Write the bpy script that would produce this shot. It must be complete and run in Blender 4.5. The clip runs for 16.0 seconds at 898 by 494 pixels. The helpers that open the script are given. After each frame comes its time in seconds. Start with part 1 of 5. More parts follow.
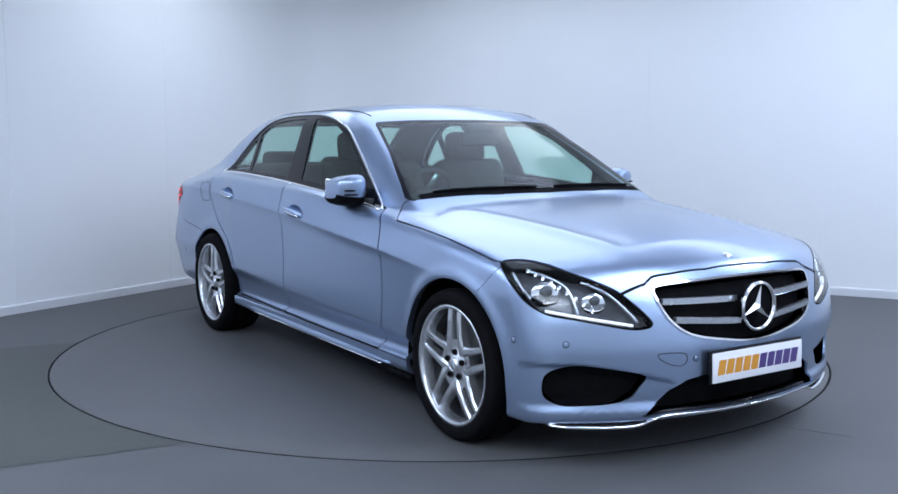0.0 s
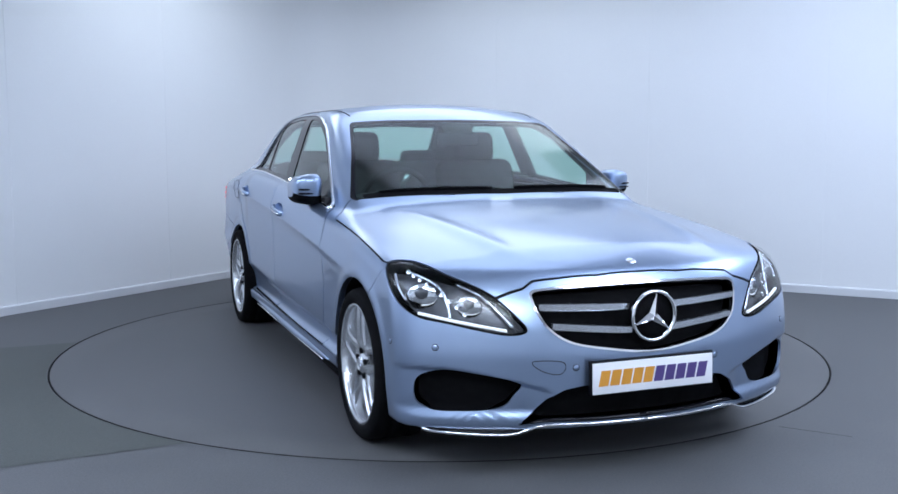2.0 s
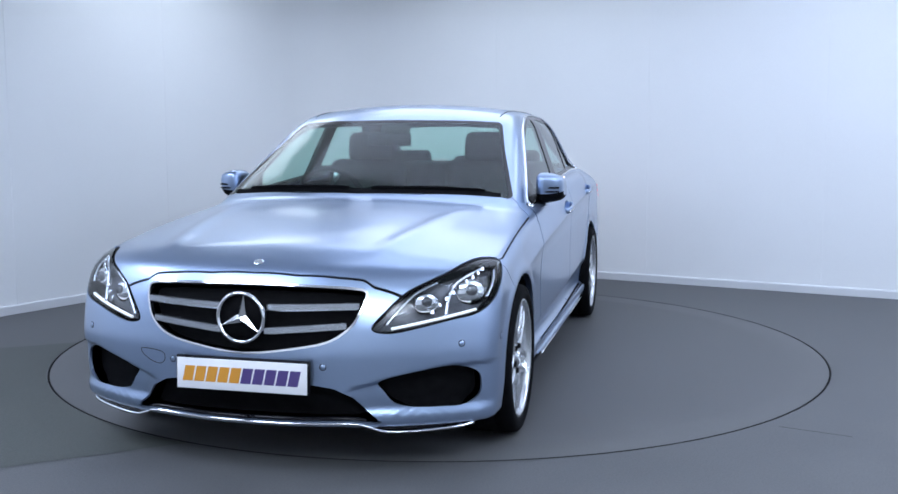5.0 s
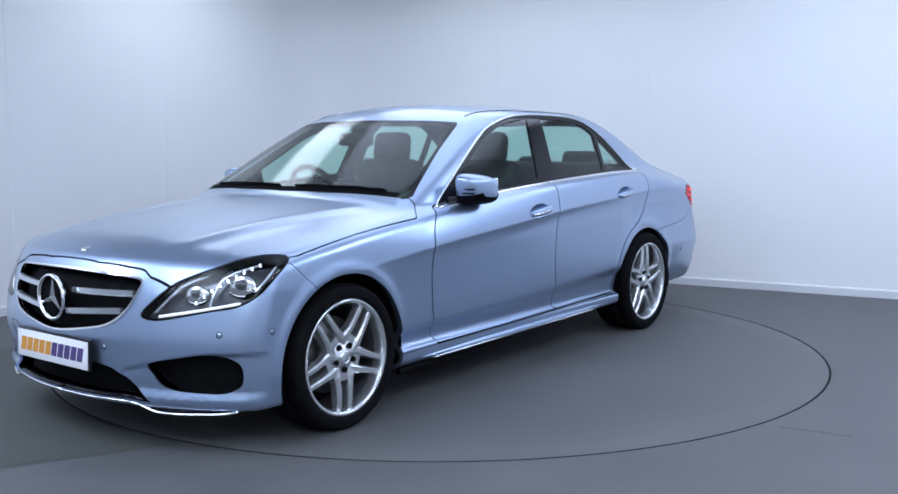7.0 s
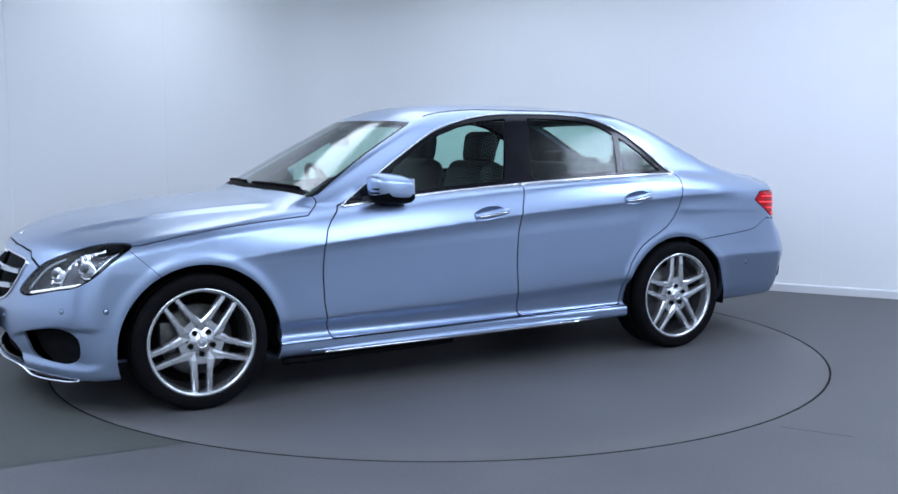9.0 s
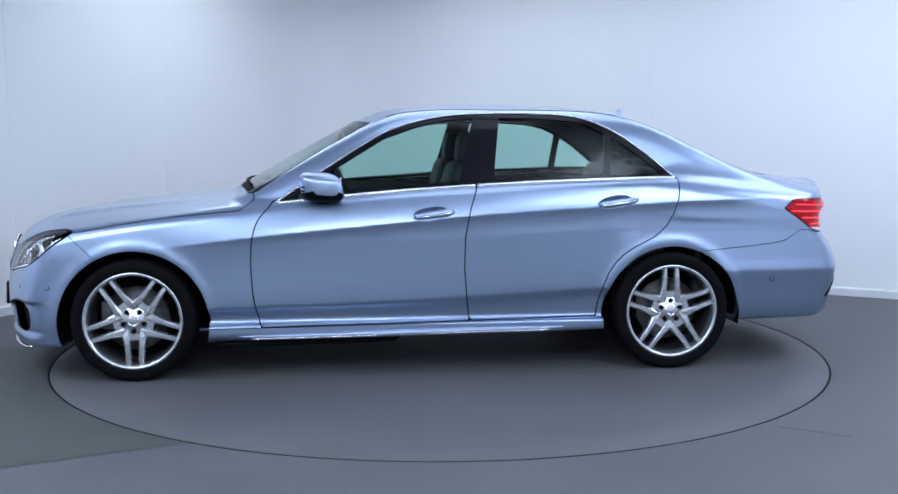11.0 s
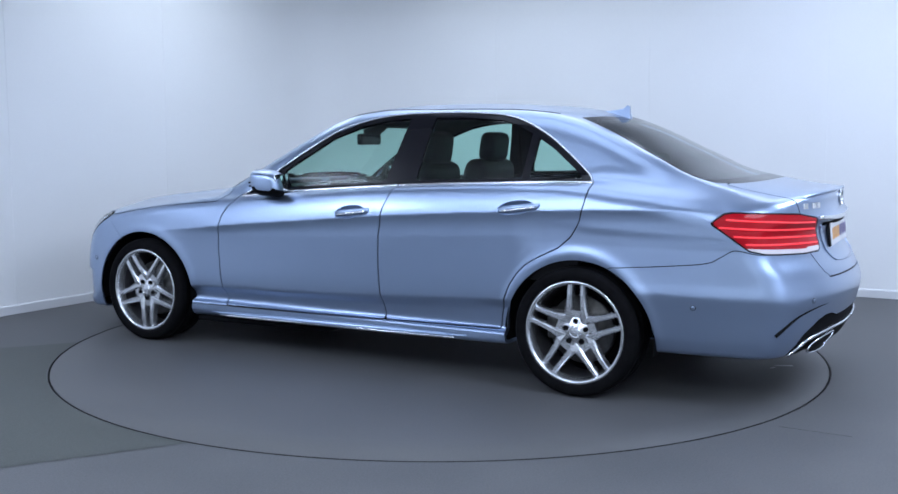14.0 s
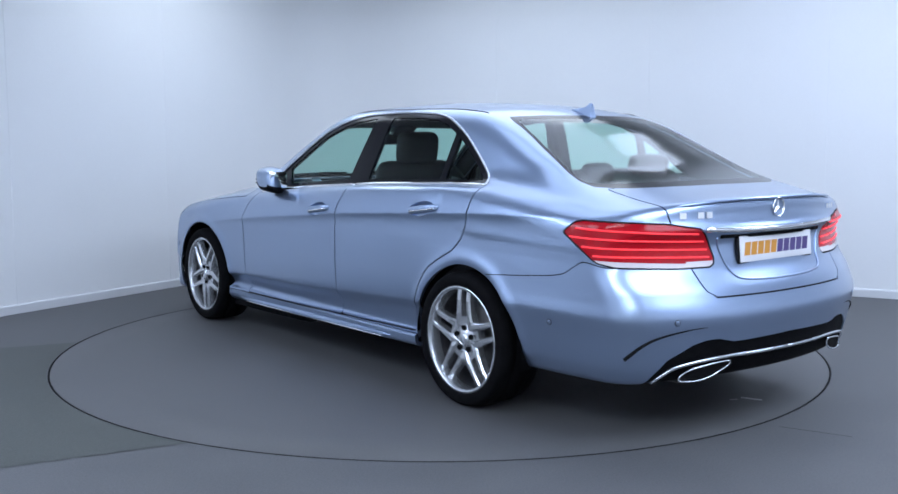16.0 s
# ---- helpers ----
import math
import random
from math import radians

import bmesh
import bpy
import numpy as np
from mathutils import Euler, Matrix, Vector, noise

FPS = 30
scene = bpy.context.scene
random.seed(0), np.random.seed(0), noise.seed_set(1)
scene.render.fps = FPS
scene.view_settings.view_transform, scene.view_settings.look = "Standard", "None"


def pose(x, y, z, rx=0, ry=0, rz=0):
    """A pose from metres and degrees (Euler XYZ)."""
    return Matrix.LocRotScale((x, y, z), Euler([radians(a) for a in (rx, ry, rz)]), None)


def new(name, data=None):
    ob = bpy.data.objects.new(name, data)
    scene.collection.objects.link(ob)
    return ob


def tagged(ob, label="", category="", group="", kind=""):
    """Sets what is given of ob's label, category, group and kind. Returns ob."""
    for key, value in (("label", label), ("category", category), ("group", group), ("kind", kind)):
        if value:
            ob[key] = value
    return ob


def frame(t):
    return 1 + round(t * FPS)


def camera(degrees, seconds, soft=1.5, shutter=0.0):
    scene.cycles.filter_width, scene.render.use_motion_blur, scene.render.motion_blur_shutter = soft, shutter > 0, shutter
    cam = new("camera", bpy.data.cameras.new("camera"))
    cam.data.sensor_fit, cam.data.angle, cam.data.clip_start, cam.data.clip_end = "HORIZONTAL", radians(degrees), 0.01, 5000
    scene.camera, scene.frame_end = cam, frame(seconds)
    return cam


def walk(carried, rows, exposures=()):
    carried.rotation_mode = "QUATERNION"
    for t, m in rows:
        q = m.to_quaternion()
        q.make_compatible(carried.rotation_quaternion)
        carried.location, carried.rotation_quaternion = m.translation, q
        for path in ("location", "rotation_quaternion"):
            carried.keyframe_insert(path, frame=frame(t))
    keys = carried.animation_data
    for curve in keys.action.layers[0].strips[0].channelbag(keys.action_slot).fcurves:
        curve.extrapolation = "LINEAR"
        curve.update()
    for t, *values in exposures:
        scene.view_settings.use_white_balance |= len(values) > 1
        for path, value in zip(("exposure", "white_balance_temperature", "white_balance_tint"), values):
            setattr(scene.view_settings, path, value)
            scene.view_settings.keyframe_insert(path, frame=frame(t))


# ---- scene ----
# ------------------------------------------------------------------ camera
cam = camera(48.75, 16.0, soft=1.6)
EYE = pose(0.0, -6.029, 1.268, 90 - 6.328, 0.0, -0.496) @ pose(0, 0, 0, 0, 0, -0.05)
walk(cam, [(0.0, EYE), (16.0, EYE)])

# turn of the turntable about the z axis, degrees
TURN = [(0.0, -57.39), (0.5, -57.82), (1.0, -59.90), (1.5, -63.50), (2.0, -68.90), (2.5, -74.65), (3.0, -80.75),
        (3.5, -86.53), (4.0, -92.70), (4.5, -98.50), (5.0, -104.58), (5.2, -106.94), (7.3, -131.48), (7.5, -133.87),
        (8.0, -139.95), (8.5, -145.78), (9.0, -151.85), (9.2, -154.30), (11.3, -177.93), (11.5, -180.29),
        (12.0, -186.15), (12.5, -192.00), (13.0, -197.85), (13.5, -203.50), (14.0, -209.40), (14.5, -215.00),
        (15.0, -220.93), (15.5, -226.52), (16.0, -232.47)]
CAR_X, CAR_Y = 0.242, -0.113      # the car's mid-wheelbase point on the turntable
CEIL = 3.3

# ------------------------------------------------------------------ world and light
world = bpy.data.worlds.new("world")
scene.world = world
world.use_nodes = True
wn = world.node_tree.nodes
wn["Background"].inputs[0].default_value = (0.7, 0.8, 1.0, 1)
wn["Background"].inputs[1].default_value = 0.02
scene.view_settings.exposure = 0.0


def area_lamp(name, x, y, z, sx, sy, watts, colour, rz=0.0, tilt=0.0):
    """A soft lamp behind a ceiling fitting."""
    data = bpy.data.lights.new(name, "AREA")
    data.shape, data.size, data.size_y = "RECTANGLE", sx, sy
    data.energy, data.color = watts, colour
    ob = new(name, data)
    ob.matrix_world = pose(x, y, z, tilt, 0, rz)
    return ob


COOL, NEUTRAL = (0.655, 0.77, 1.0), (0.75, 0.855, 1.0)
# added, unseen ceiling light panels: x, y, length, width, turn, watts, colour
PANELS = [(-2.7, -4.0, 3.0, 1.7, 58, 76, COOL), (2.8, -3.7, 3.0, 1.7, -29, 84, COOL), (0.1, -5.9, 2.4, 1.2, -29, 92, NEUTRAL),
          (-4.0, -1.9, 1.5, 0.9, 58, 46, COOL), (4.0, -0.9, 1.5, 0.9, -29, 56, COOL), (0.2, -1.2, 1.7, 0.9, -29, 6, COOL), (0.3, 0.5, 3.0, 1.8, -29, 21, COOL),
          (-1.7, 1.7, 1.6, 0.8, 58, 11, NEUTRAL), (0.4, 2.0, 2.6, 1.1, -29, 14, NEUTRAL), (2.9, 0.8, 2.2, 1.1, -29, 17, COOL)]

# ------------------------------------------------------------------ materials
def material(name, colour=(0.5, 0.5, 0.5), rough=0.5, metal=0.0, **more):
    m = bpy.data.materials.new(name)
    m.use_nodes = True
    b = m.node_tree.nodes["Principled BSDF"]
    b.inputs["Base Color"].default_value = (*colour, 1)
    b.inputs["Roughness"].default_value = rough
    b.inputs["Metallic"].default_value = metal
    for key, value in more.items():
        b.inputs[key.replace("_", " ")].default_value = value
    return m


def node(m, kind, **inputs):
    n = m.node_tree.nodes.new(kind)
    for key, value in inputs.items():
        n.inputs[key.replace("_", " ")].default_value = value
    return n


def join(m, a, b):
    m.node_tree.links.new(a, b)


def ramp(m, fac, low, high, a=0.3, b=0.7):
    r = m.node_tree.nodes.new("ShaderNodeValToRGB")
    r.color_ramp.elements[0].position, r.color_ramp.elements[1].position = a, b
    r.color_ramp.elements[0].color, r.color_ramp.elements[1].color = (*low, 1), (*high, 1)
    join(m, fac, r.inputs[0])
    return r.outputs[0]


def grainy(m, low, high, scale, bump=0.0, fine=120.0, rough=None, stretch=(1, 1, 1), fine_mix=0.3):
    """Two scales of variation in colour, with fine relief."""
    b = m.node_tree.nodes["Principled BSDF"]
    co = m.node_tree.nodes.new("ShaderNodeTexCoord")
    mp = node(m, "ShaderNodeMapping", Scale=stretch)
    join(m, co.outputs["Object"], mp.inputs[0])
    n1 = node(m, "ShaderNodeTexNoise", Scale=scale, Detail=5.0, Roughness=0.55)
    n2 = node(m, "ShaderNodeTexNoise", Scale=fine, Detail=3.0)
    for n in (n1, n2):
        join(m, mp.outputs[0], n.inputs["Vector"])
    mix = m.node_tree.nodes.new("ShaderNodeMix")
    mix.inputs[0].default_value = fine_mix
    join(m, n1.outputs[0], mix.inputs[2])
    join(m, n2.outputs[0], mix.inputs[3])
    join(m, ramp(m, mix.outputs[0], low, high), b.inputs["Base Color"])
    if rough:
        rr = node(m, "ShaderNodeMapRange", To_Min=rough[0], To_Max=rough[1])
        join(m, n1.outputs[0], rr.inputs[0])
        join(m, rr.outputs[0], b.inputs["Roughness"])
    if bump:
        bp = node(m, "ShaderNodeBump", Strength=bump, Distance=0.002)
        join(m, n2.outputs[0], bp.inputs["Height"])
        join(m, bp.outputs[0], b.inputs["Normal"])
    return m


def metallic_paint(name, colour):
    """Metallic base with fine flakes under a clear coat."""
    m = material(name, colour, 0.34, 0.92, Coat_Weight=0.8, Coat_Roughness=0.15)
    b = m.node_tree.nodes["Principled BSDF"]
    co = m.node_tree.nodes.new("ShaderNodeTexCoord")
    v = node(m, "ShaderNodeTexVoronoi", Scale=1400.0)
    join(m, co.outputs["Object"], v.inputs["Vector"])
    dark, light = tuple(c * 0.93 for c in colour), tuple(min(1, c * 1.07) for c in colour)
    join(m, ramp(m, v.outputs["Distance"], light, dark, 0.0, 0.8), b.inputs["Base Color"])
    bp = node(m, "ShaderNodeBump", Strength=0.04, Distance=0.0005)
    join(m, v.outputs["Color"], bp.inputs["Height"])
    join(m, bp.outputs[0], b.inputs["Normal"])
    return m


def tinted_glass(name, tint, gloss=1.0):
    """A thin pane: see-through, with mirror gloss by angle."""
    m = bpy.data.materials.new(name)
    m.use_nodes = True
    t = m.node_tree
    t.nodes.remove(t.nodes["Principled BSDF"])
    tr = node(m, "ShaderNodeBsdfTransparent", Color=(*tint, 1))
    gl = node(m, "ShaderNodeBsdfGlossy", Roughness=0.10, Color=(gloss, gloss, gloss, 1))
    lw = node(m, "ShaderNodeLayerWeight", Blend=0.5)
    pw = node(m, "ShaderNodeMath")
    pw.operation = "POWER"
    pw.inputs[1].default_value = 4.5
    join(m, lw.outputs["Facing"], pw.inputs[0])
    fr = node(m, "ShaderNodeMapRange", To_Min=0.022, To_Max=0.92)
    join(m, pw.outputs[0], fr.inputs[0])
    mx = t.nodes.new("ShaderNodeMixShader")
    join(m, fr.outputs[0], mx.inputs[0])
    join(m, tr.outputs[0], mx.inputs[1])
    join(m, gl.outputs[0], mx.inputs[2])
    join(m, mx.outputs[0], t.nodes["Material Output"].inputs[0])
    return m


def glowing(name, colour, strength, base=(0.8, 0.8, 0.8)):
    return material(name, base, 0.4, 0.0, Emission_Color=(*colour, 1), Emission_Strength=strength)


WALL = grainy(material("wall_paint", (0.78, 0.79, 0.80), 0.55), (0.76, 0.77, 0.78), (0.80, 0.81, 0.82), 0.8, 0.05, 90)
SKIRT = grainy(material("skirting_paint", (0.62, 0.63, 0.65), 0.35), (0.60, 0.61, 0.63), (0.66, 0.67, 0.69), 3.0, 0.02)
FLOOR = grainy(material("grey_vinyl", (0.08, 0.083, 0.085), 0.4, 0.0, Specular_IOR_Level=0.35), (0.066, 0.068, 0.071), (0.116, 0.118, 0.121), 1.6, 0.35, 120, (0.50, 0.70), fine_mix=0.5)
FLOOR_B = grainy(material("dark_vinyl", (0.06, 0.062, 0.06), 0.4, 0.0, Specular_IOR_Level=0.35), (0.045, 0.050, 0.046), (0.080, 0.086, 0.080), 1.6, 0.35, 120, (0.50, 0.70), fine_mix=0.5)
DISC = grainy(material("turntable_vinyl", (0.085, 0.086, 0.088), 0.4, 0.0, Specular_IOR_Level=0.4), (0.074, 0.075, 0.077), (0.112, 0.113, 0.116), 1.2, 0.3, 120, (0.50, 0.68), fine_mix=0.45)
RIM_GAP = material("gap_black", (0.006, 0.006, 0.007), 0.7, 0.0, Specular_IOR_Level=0.1)
CEILING = grainy(material("ceiling_paint", (0.75, 0.75, 0.76), 0.7), (0.72, 0.72, 0.73), (0.78, 0.78, 0.79), 1.0)
PAINT = metallic_paint("silver_blue_paint", (0.335, 0.430, 0.605))
BLACK = material("gloss_black", (0.006, 0.006, 0.009), 0.14, 0.0, Specular_IOR_Level=0.22)
PLASTIC = grainy(material("black_plastic", (0.006, 0.006, 0.007), 0.6, 0.0, Specular_IOR_Level=0.04), (0.003, 0.003, 0.004), (0.007, 0.007, 0.008), 30, 0.2, 500)
RUBBER = grainy(material("tyre_rubber", (0.005, 0.005, 0.005), 0.8, 0.0, Specular_IOR_Level=0.06), (0.003, 0.003, 0.004), (0.007, 0.007, 0.008), 20, 0.2, 400)
CHROME = material("chrome", (0.86, 0.87, 0.89), 0.07, 1.0)
ALLOY = grainy(material("silver_alloy", (0.64, 0.66, 0.69), 0.27, 0.88, Coat_Weight=0.5), (0.60, 0.62, 0.65), (0.68, 0.70, 0.73), 14)
# darker copy of the alloy: shade inside the wheel put into colour
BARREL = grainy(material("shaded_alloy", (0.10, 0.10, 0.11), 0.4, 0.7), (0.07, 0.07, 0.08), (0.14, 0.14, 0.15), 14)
DARK_METAL = grainy(material("brake_metal", (0.09, 0.09, 0.09), 0.45, 0.8), (0.06, 0.06, 0.06), (0.13, 0.13, 0.13), 25)
GLASS = tinted_glass("green_tinted_glass", (0.67, 0.87, 0.80))
LINING = grainy(material("dark_lining", (0.03, 0.03, 0.033), 0.85), (0.022, 0.022, 0.025), (0.04, 0.04, 0.043), 20, 0.2, 300)
LEATHER = grainy(material("black_leather", (0.012, 0.012, 0.014), 0.5, 0.0, Specular_IOR_Level=0.25), (0.010, 0.010, 0.012), (0.018, 0.018, 0.020), 12, 0.3, 220)
SCUFF = grainy(material("scuff", (0.35, 0.36, 0.37), 0.6), (0.2, 0.2, 0.21), (0.5, 0.5, 0.5), 60)

# ------------------------------------------------------------------ mesh helpers
def mesh_of(name, verts, faces, mat, smooth=False):
    me = bpy.data.meshes.new(name)
    me.from_pydata([tuple(map(float, v)) for v in verts], [], [tuple(map(int, f)) for f in faces])
    if mat:
        me.materials.append(mat)
    if smooth:
        me.polygons.foreach_set("use_smooth", [True] * len(me.polygons))
    me.update()
    return me


def part(name, bm, mat, parent=None, label="", m=None, smooth=True):
    """Links a bmesh, or (verts, faces), as one mesh object under a thing or a part."""
    if isinstance(bm, tuple):
        me = mesh_of(name, bm[0], bm[1], mat, smooth)
    else:
        me = bpy.data.meshes.new(name)
        bm.to_mesh(me)
        bm.free()
        me.materials.append(mat)
        if smooth:
            me.polygons.foreach_set("use_smooth", [True] * len(me.polygons))
            me.set_sharp_from_angle(angle=radians(38))
    ob = new(name, me)
    if parent:
        ob.parent = parent
    if m:
        ob.matrix_basis = m
    return tagged(ob, label)


def box(sx, sy, sz, bevel=0.0, at=(0, 0, 0), seg=2):
    bm = bmesh.new()
    bmesh.ops.create_cube(bm, size=1.0, matrix=Matrix.Translation(at) @ Matrix.Diagonal((sx, sy, sz, 1)))
    if bevel:
        bmesh.ops.bevel(bm, geom=list(bm.edges), offset=bevel, segments=seg, affect="EDGES", profile=0.5)
    return bm


def lathe(profile, n=64, axis="y"):
    """Turns (radius, offset) pairs about an axis; the profile is closed where it ends at radius 0."""
    verts, faces = [], []
    k = len(profile)
    for i in range(n):
        a = 2 * math.pi * i / n
        for r, o in profile:
            p = (r * math.cos(a), o, r * math.sin(a)) if axis == "y" else (r * math.cos(a), r * math.sin(a), o)
            verts.append(p)
    for i in range(n):
        j = (i + 1) % n
        for q in range(k - 1):
            f = (i * k + q, i * k + q + 1, j * k + q + 1, j * k + q)
            faces.append(f if axis == "y" else f[::-1])
    return verts, faces


def sweep(path, section, closed=False, up=(0, 0, 1), scale=None):
    """Sweeps a 2D section (side, up) along 3D points."""
    path = [Vector(p) for p in path]
    n, k = len(path), len(section)
    verts, faces = [], []
    up = Vector(up)
    for i, p in enumerate(path):
        a = path[(i - 1) % n] if closed or i > 0 else path[i]
        b = path[(i + 1) % n] if closed or i < n - 1 else path[i]
        t = (b - a).normalized()
        s = t.cross(up).normalized()
        w = s.cross(t)
        g = scale[i] if scale else 1.0
        verts += [p + s * x * g + w * y * g for x, y in section]
    for i in range(n if closed else n - 1):
        j = (i + 1) % n
        for q in range(k):
            r = (q + 1) % k
            faces.append((i * k + q, j * k + q, j * k + r, i * k + r))
    if not closed:
        faces += [tuple(range(k)), tuple(range((n - 1) * k, n * k))[::-1]]
    return verts, faces


def ring_section(r, n=8, flat=1.0):
    return [(r * math.cos(2 * math.pi * i / n), r * flat * math.sin(2 * math.pi * i / n)) for i in range(n)]


def smooth_path(points, n=6, closed=False):
    """Catmull-Rom through control points of any dimension."""
    p = np.array(points, float)
    k = len(p)
    out = []
    for i in range(k if closed else k - 1):
        g = [(i - 1) % k, i, (i + 1) % k, (i + 2) % k] if closed else [max(i - 1, 0), i, i + 1, min(i + 2, k - 1)]
        a, b, c, d = p[g]
        for q in range(n):
            t = q / n
            out.append(0.5 * (2 * b + (c - a) * t + (2 * a - 5 * b + 4 * c - d) * t * t + (3 * b - a - 3 * c + d) * t ** 3))
    if not closed:
        out.append(p[-1])
    return np.array(out)


# ------------------------------------------------------------------ room
CORNER = Vector((-1.12, 4.19))
WEST = Vector((-0.531, -0.847)).normalized()     # along the west wall, away from the corner
NORTH = Vector((0.878, -0.478)).normalized()     # along the north wall, away from the corner
RADIUS = 0.8


def strip(path, depth, z0, z1, outward):
    """A wall along plan points: inner face on the path, thickness on the outward side. bevel-free box strip."""
    verts, faces = [], []
    n = len(path)
    for i, p in enumerate(path):
        a, b = path[max(i - 1, 0)], path[min(i + 1, n - 1)]
        t = (b - a).normalized()
        o = Vector((t.y, -t.x)) * outward
        q = p + o * depth
        verts += [(p.x, p.y, z0), (p.x, p.y, z1), (q.x, q.y, z1), (q.x, q.y, z0)]
    for i in range(n - 1):
        for k in range(4):
            r = (k + 1) % 4
            faces.append((i * 4 + k, i * 4 + r, i * 4 + 4 + r, i * 4 + 4 + k))
    faces += [(0, 3, 2, 1), tuple(4 * (n - 1) + k for k in range(4))]
    return verts, faces


def fillet():
    ca, cb = CORNER + WEST * RADIUS, CORNER + NORTH * RADIUS
    out = []
    for i in range(49):
        t = i / 48
        s = (1 - t) ** 2 * ca + 2 * t * (1 - t) * CORNER + t * t * cb
        out.append(s)
    return out


LEN_W, LEN_N = 10.8, 9.6
arc = fillet()
west_path = [CORNER + WEST * d for d in (LEN_W, RADIUS)]
north_path = [CORNER + NORTH * d for d in (RADIUS, LEN_N)]
far_a, far_b = west_path[0], north_path[1]
far_c = far_a + (far_b - CORNER)


def structure(name, data, mat, label, smooth=False, category="wall"):
    return tagged(part(name, data, mat, smooth=smooth), label, category, kind="structure")


structure("wall_west", strip(west_path, 0.12, 0, CEIL, -1), WALL, "smooth white painted showroom wall above a skirting board")
structure("wall_corner", strip(arc, 0.12, 0, CEIL, -1), WALL, "rounded white painted corner joining two walls")
structure("wall_north", strip(north_path, 0.12, 0, CEIL, -1), WALL, "smooth white painted showroom wall with faint joints")
structure("wall_south", strip([far_c, far_a], 0.12, 0, CEIL, -1), WALL, "plain white painted wall closing the showroom")
structure("wall_east", strip([far_b, far_c], 0.12, 0, CEIL, -1), WALL, "plain white painted wall closing the showroom")
cs = [far_a, CORNER, far_b, far_c]
structure("ceiling", ([(p.x, p.y, CEIL) for p in cs] + [(p.x, p.y, CEIL + 0.15) for p in cs],
                      [(0, 1, 2, 3), (7, 6, 5, 4), (0, 4, 5, 1), (1, 5, 6, 2), (2, 6, 7, 3), (3, 7, 4, 0)]), CEILING, "white painted ceiling", category="ceiling")
DISC_R = 2.252


def ring_floor(inner, mat):
    """The floor as one sheet with a round hole for the turntable."""
    n = 128
    verts, faces = [], []
    corners = [Vector((p.x, p.y)) for p in cs]

    def edge(a):
        d = Vector((math.cos(a), math.sin(a)))
        best = 99.0
        for i in range(4):
            p, q = corners[i], corners[(i + 1) % 4]
            e = q - p
            den = d.x * e.y - d.y * e.x
            if abs(den) > 1e-9:
                t = (p.x * e.y - p.y * e.x) / den
                u = (p.x * d.y - p.y * d.x) / den
                if t > 0 and -1e-6 <= u <= 1 + 1e-6:
                    best = min(best, t)
        return d * best
    angles = sorted([2 * math.pi * i / n for i in range(n)] + [math.atan2(c.y, c.x) % (2 * math.pi) for c in corners])
    k = len(angles)
    for a in angles:
        o = edge(a)
        verts += [(inner * math.cos(a), inner * math.sin(a), -0.04), (inner * math.cos(a), inner * math.sin(a), 0), (o.x, o.y, 0)]
    for i in range(k):
        j = (i + 1) % k
        faces += [(3 * i, 3 * i + 1, 3 * j + 1, 3 * j), (3 * i + 1, 3 * i + 2, 3 * j + 2, 3 * j + 1)]
    return verts, [f[::-1] for f in faces]


structure("floor", ring_floor(DISC_R + 0.006, FLOOR), FLOOR, "grey speckled vinyl showroom floor around the turntable", category="floor")


# skirting board with a rounded top edge
def skirting(path):
    up = [(0.0, 0.0), (0.016, 0.0), (0.016, 0.056), (0.013, 0.063), (0.006, 0.068), (0.0, 0.068)]
    return sweep([(p.x, p.y, 0.0005) for p in path], up)


structure("baseboard_west", skirting(west_path), SKIRT, "grey-white painted skirting board along the wall", category="baseboard")
structure("baseboard_corner", skirting(arc), SKIRT, "grey-white painted skirting board round the corner", category="baseboard")
structure("baseboard_north", skirting(north_path), SKIRT, "grey-white painted skirting board along the wall", category="baseboard")
disc = new("turntable")
tagged(disc, "round grey vinyl turntable set flush in the floor", "turntable")
part("platform", lathe([(0.0, 0.0), (1.2, 0.0), (2.0, 0.0), (DISC_R - 0.008, 0.0), (DISC_R - 0.004, -0.003), (DISC_R - 0.003, -0.05)], 160, "z"), DISC, disc)
part("edge_trim", lathe([(DISC_R - 0.005, -0.002), (DISC_R - 0.005, 0.0006), (DISC_R + 0.003, 0.0006), (DISC_R + 0.003, -0.05)], 160, "z"), RIM_GAP, disc, "black rubber edge")
for sx, sy, sl, sw, sa in ((-1.975, -0.39, 0.10, 0.022, 25), (-1.93, -0.31, 0.04, 0.014, 70)):
    part("scuff_mark", box(sl, sw, 0.0012, 0.0004, (0, 0, 0.0008)), SCUFF, disc, "pale scuff mark", m=pose(sx, sy, 0, 0, 0, sa))
structure("turntable_pit", lathe([(0.0, -0.06), (DISC_R + 0.03, -0.06), (DISC_R + 0.03, -0.041)], 96, "z"), RIM_GAP, "black shadow gap around the turntable", category="pit")


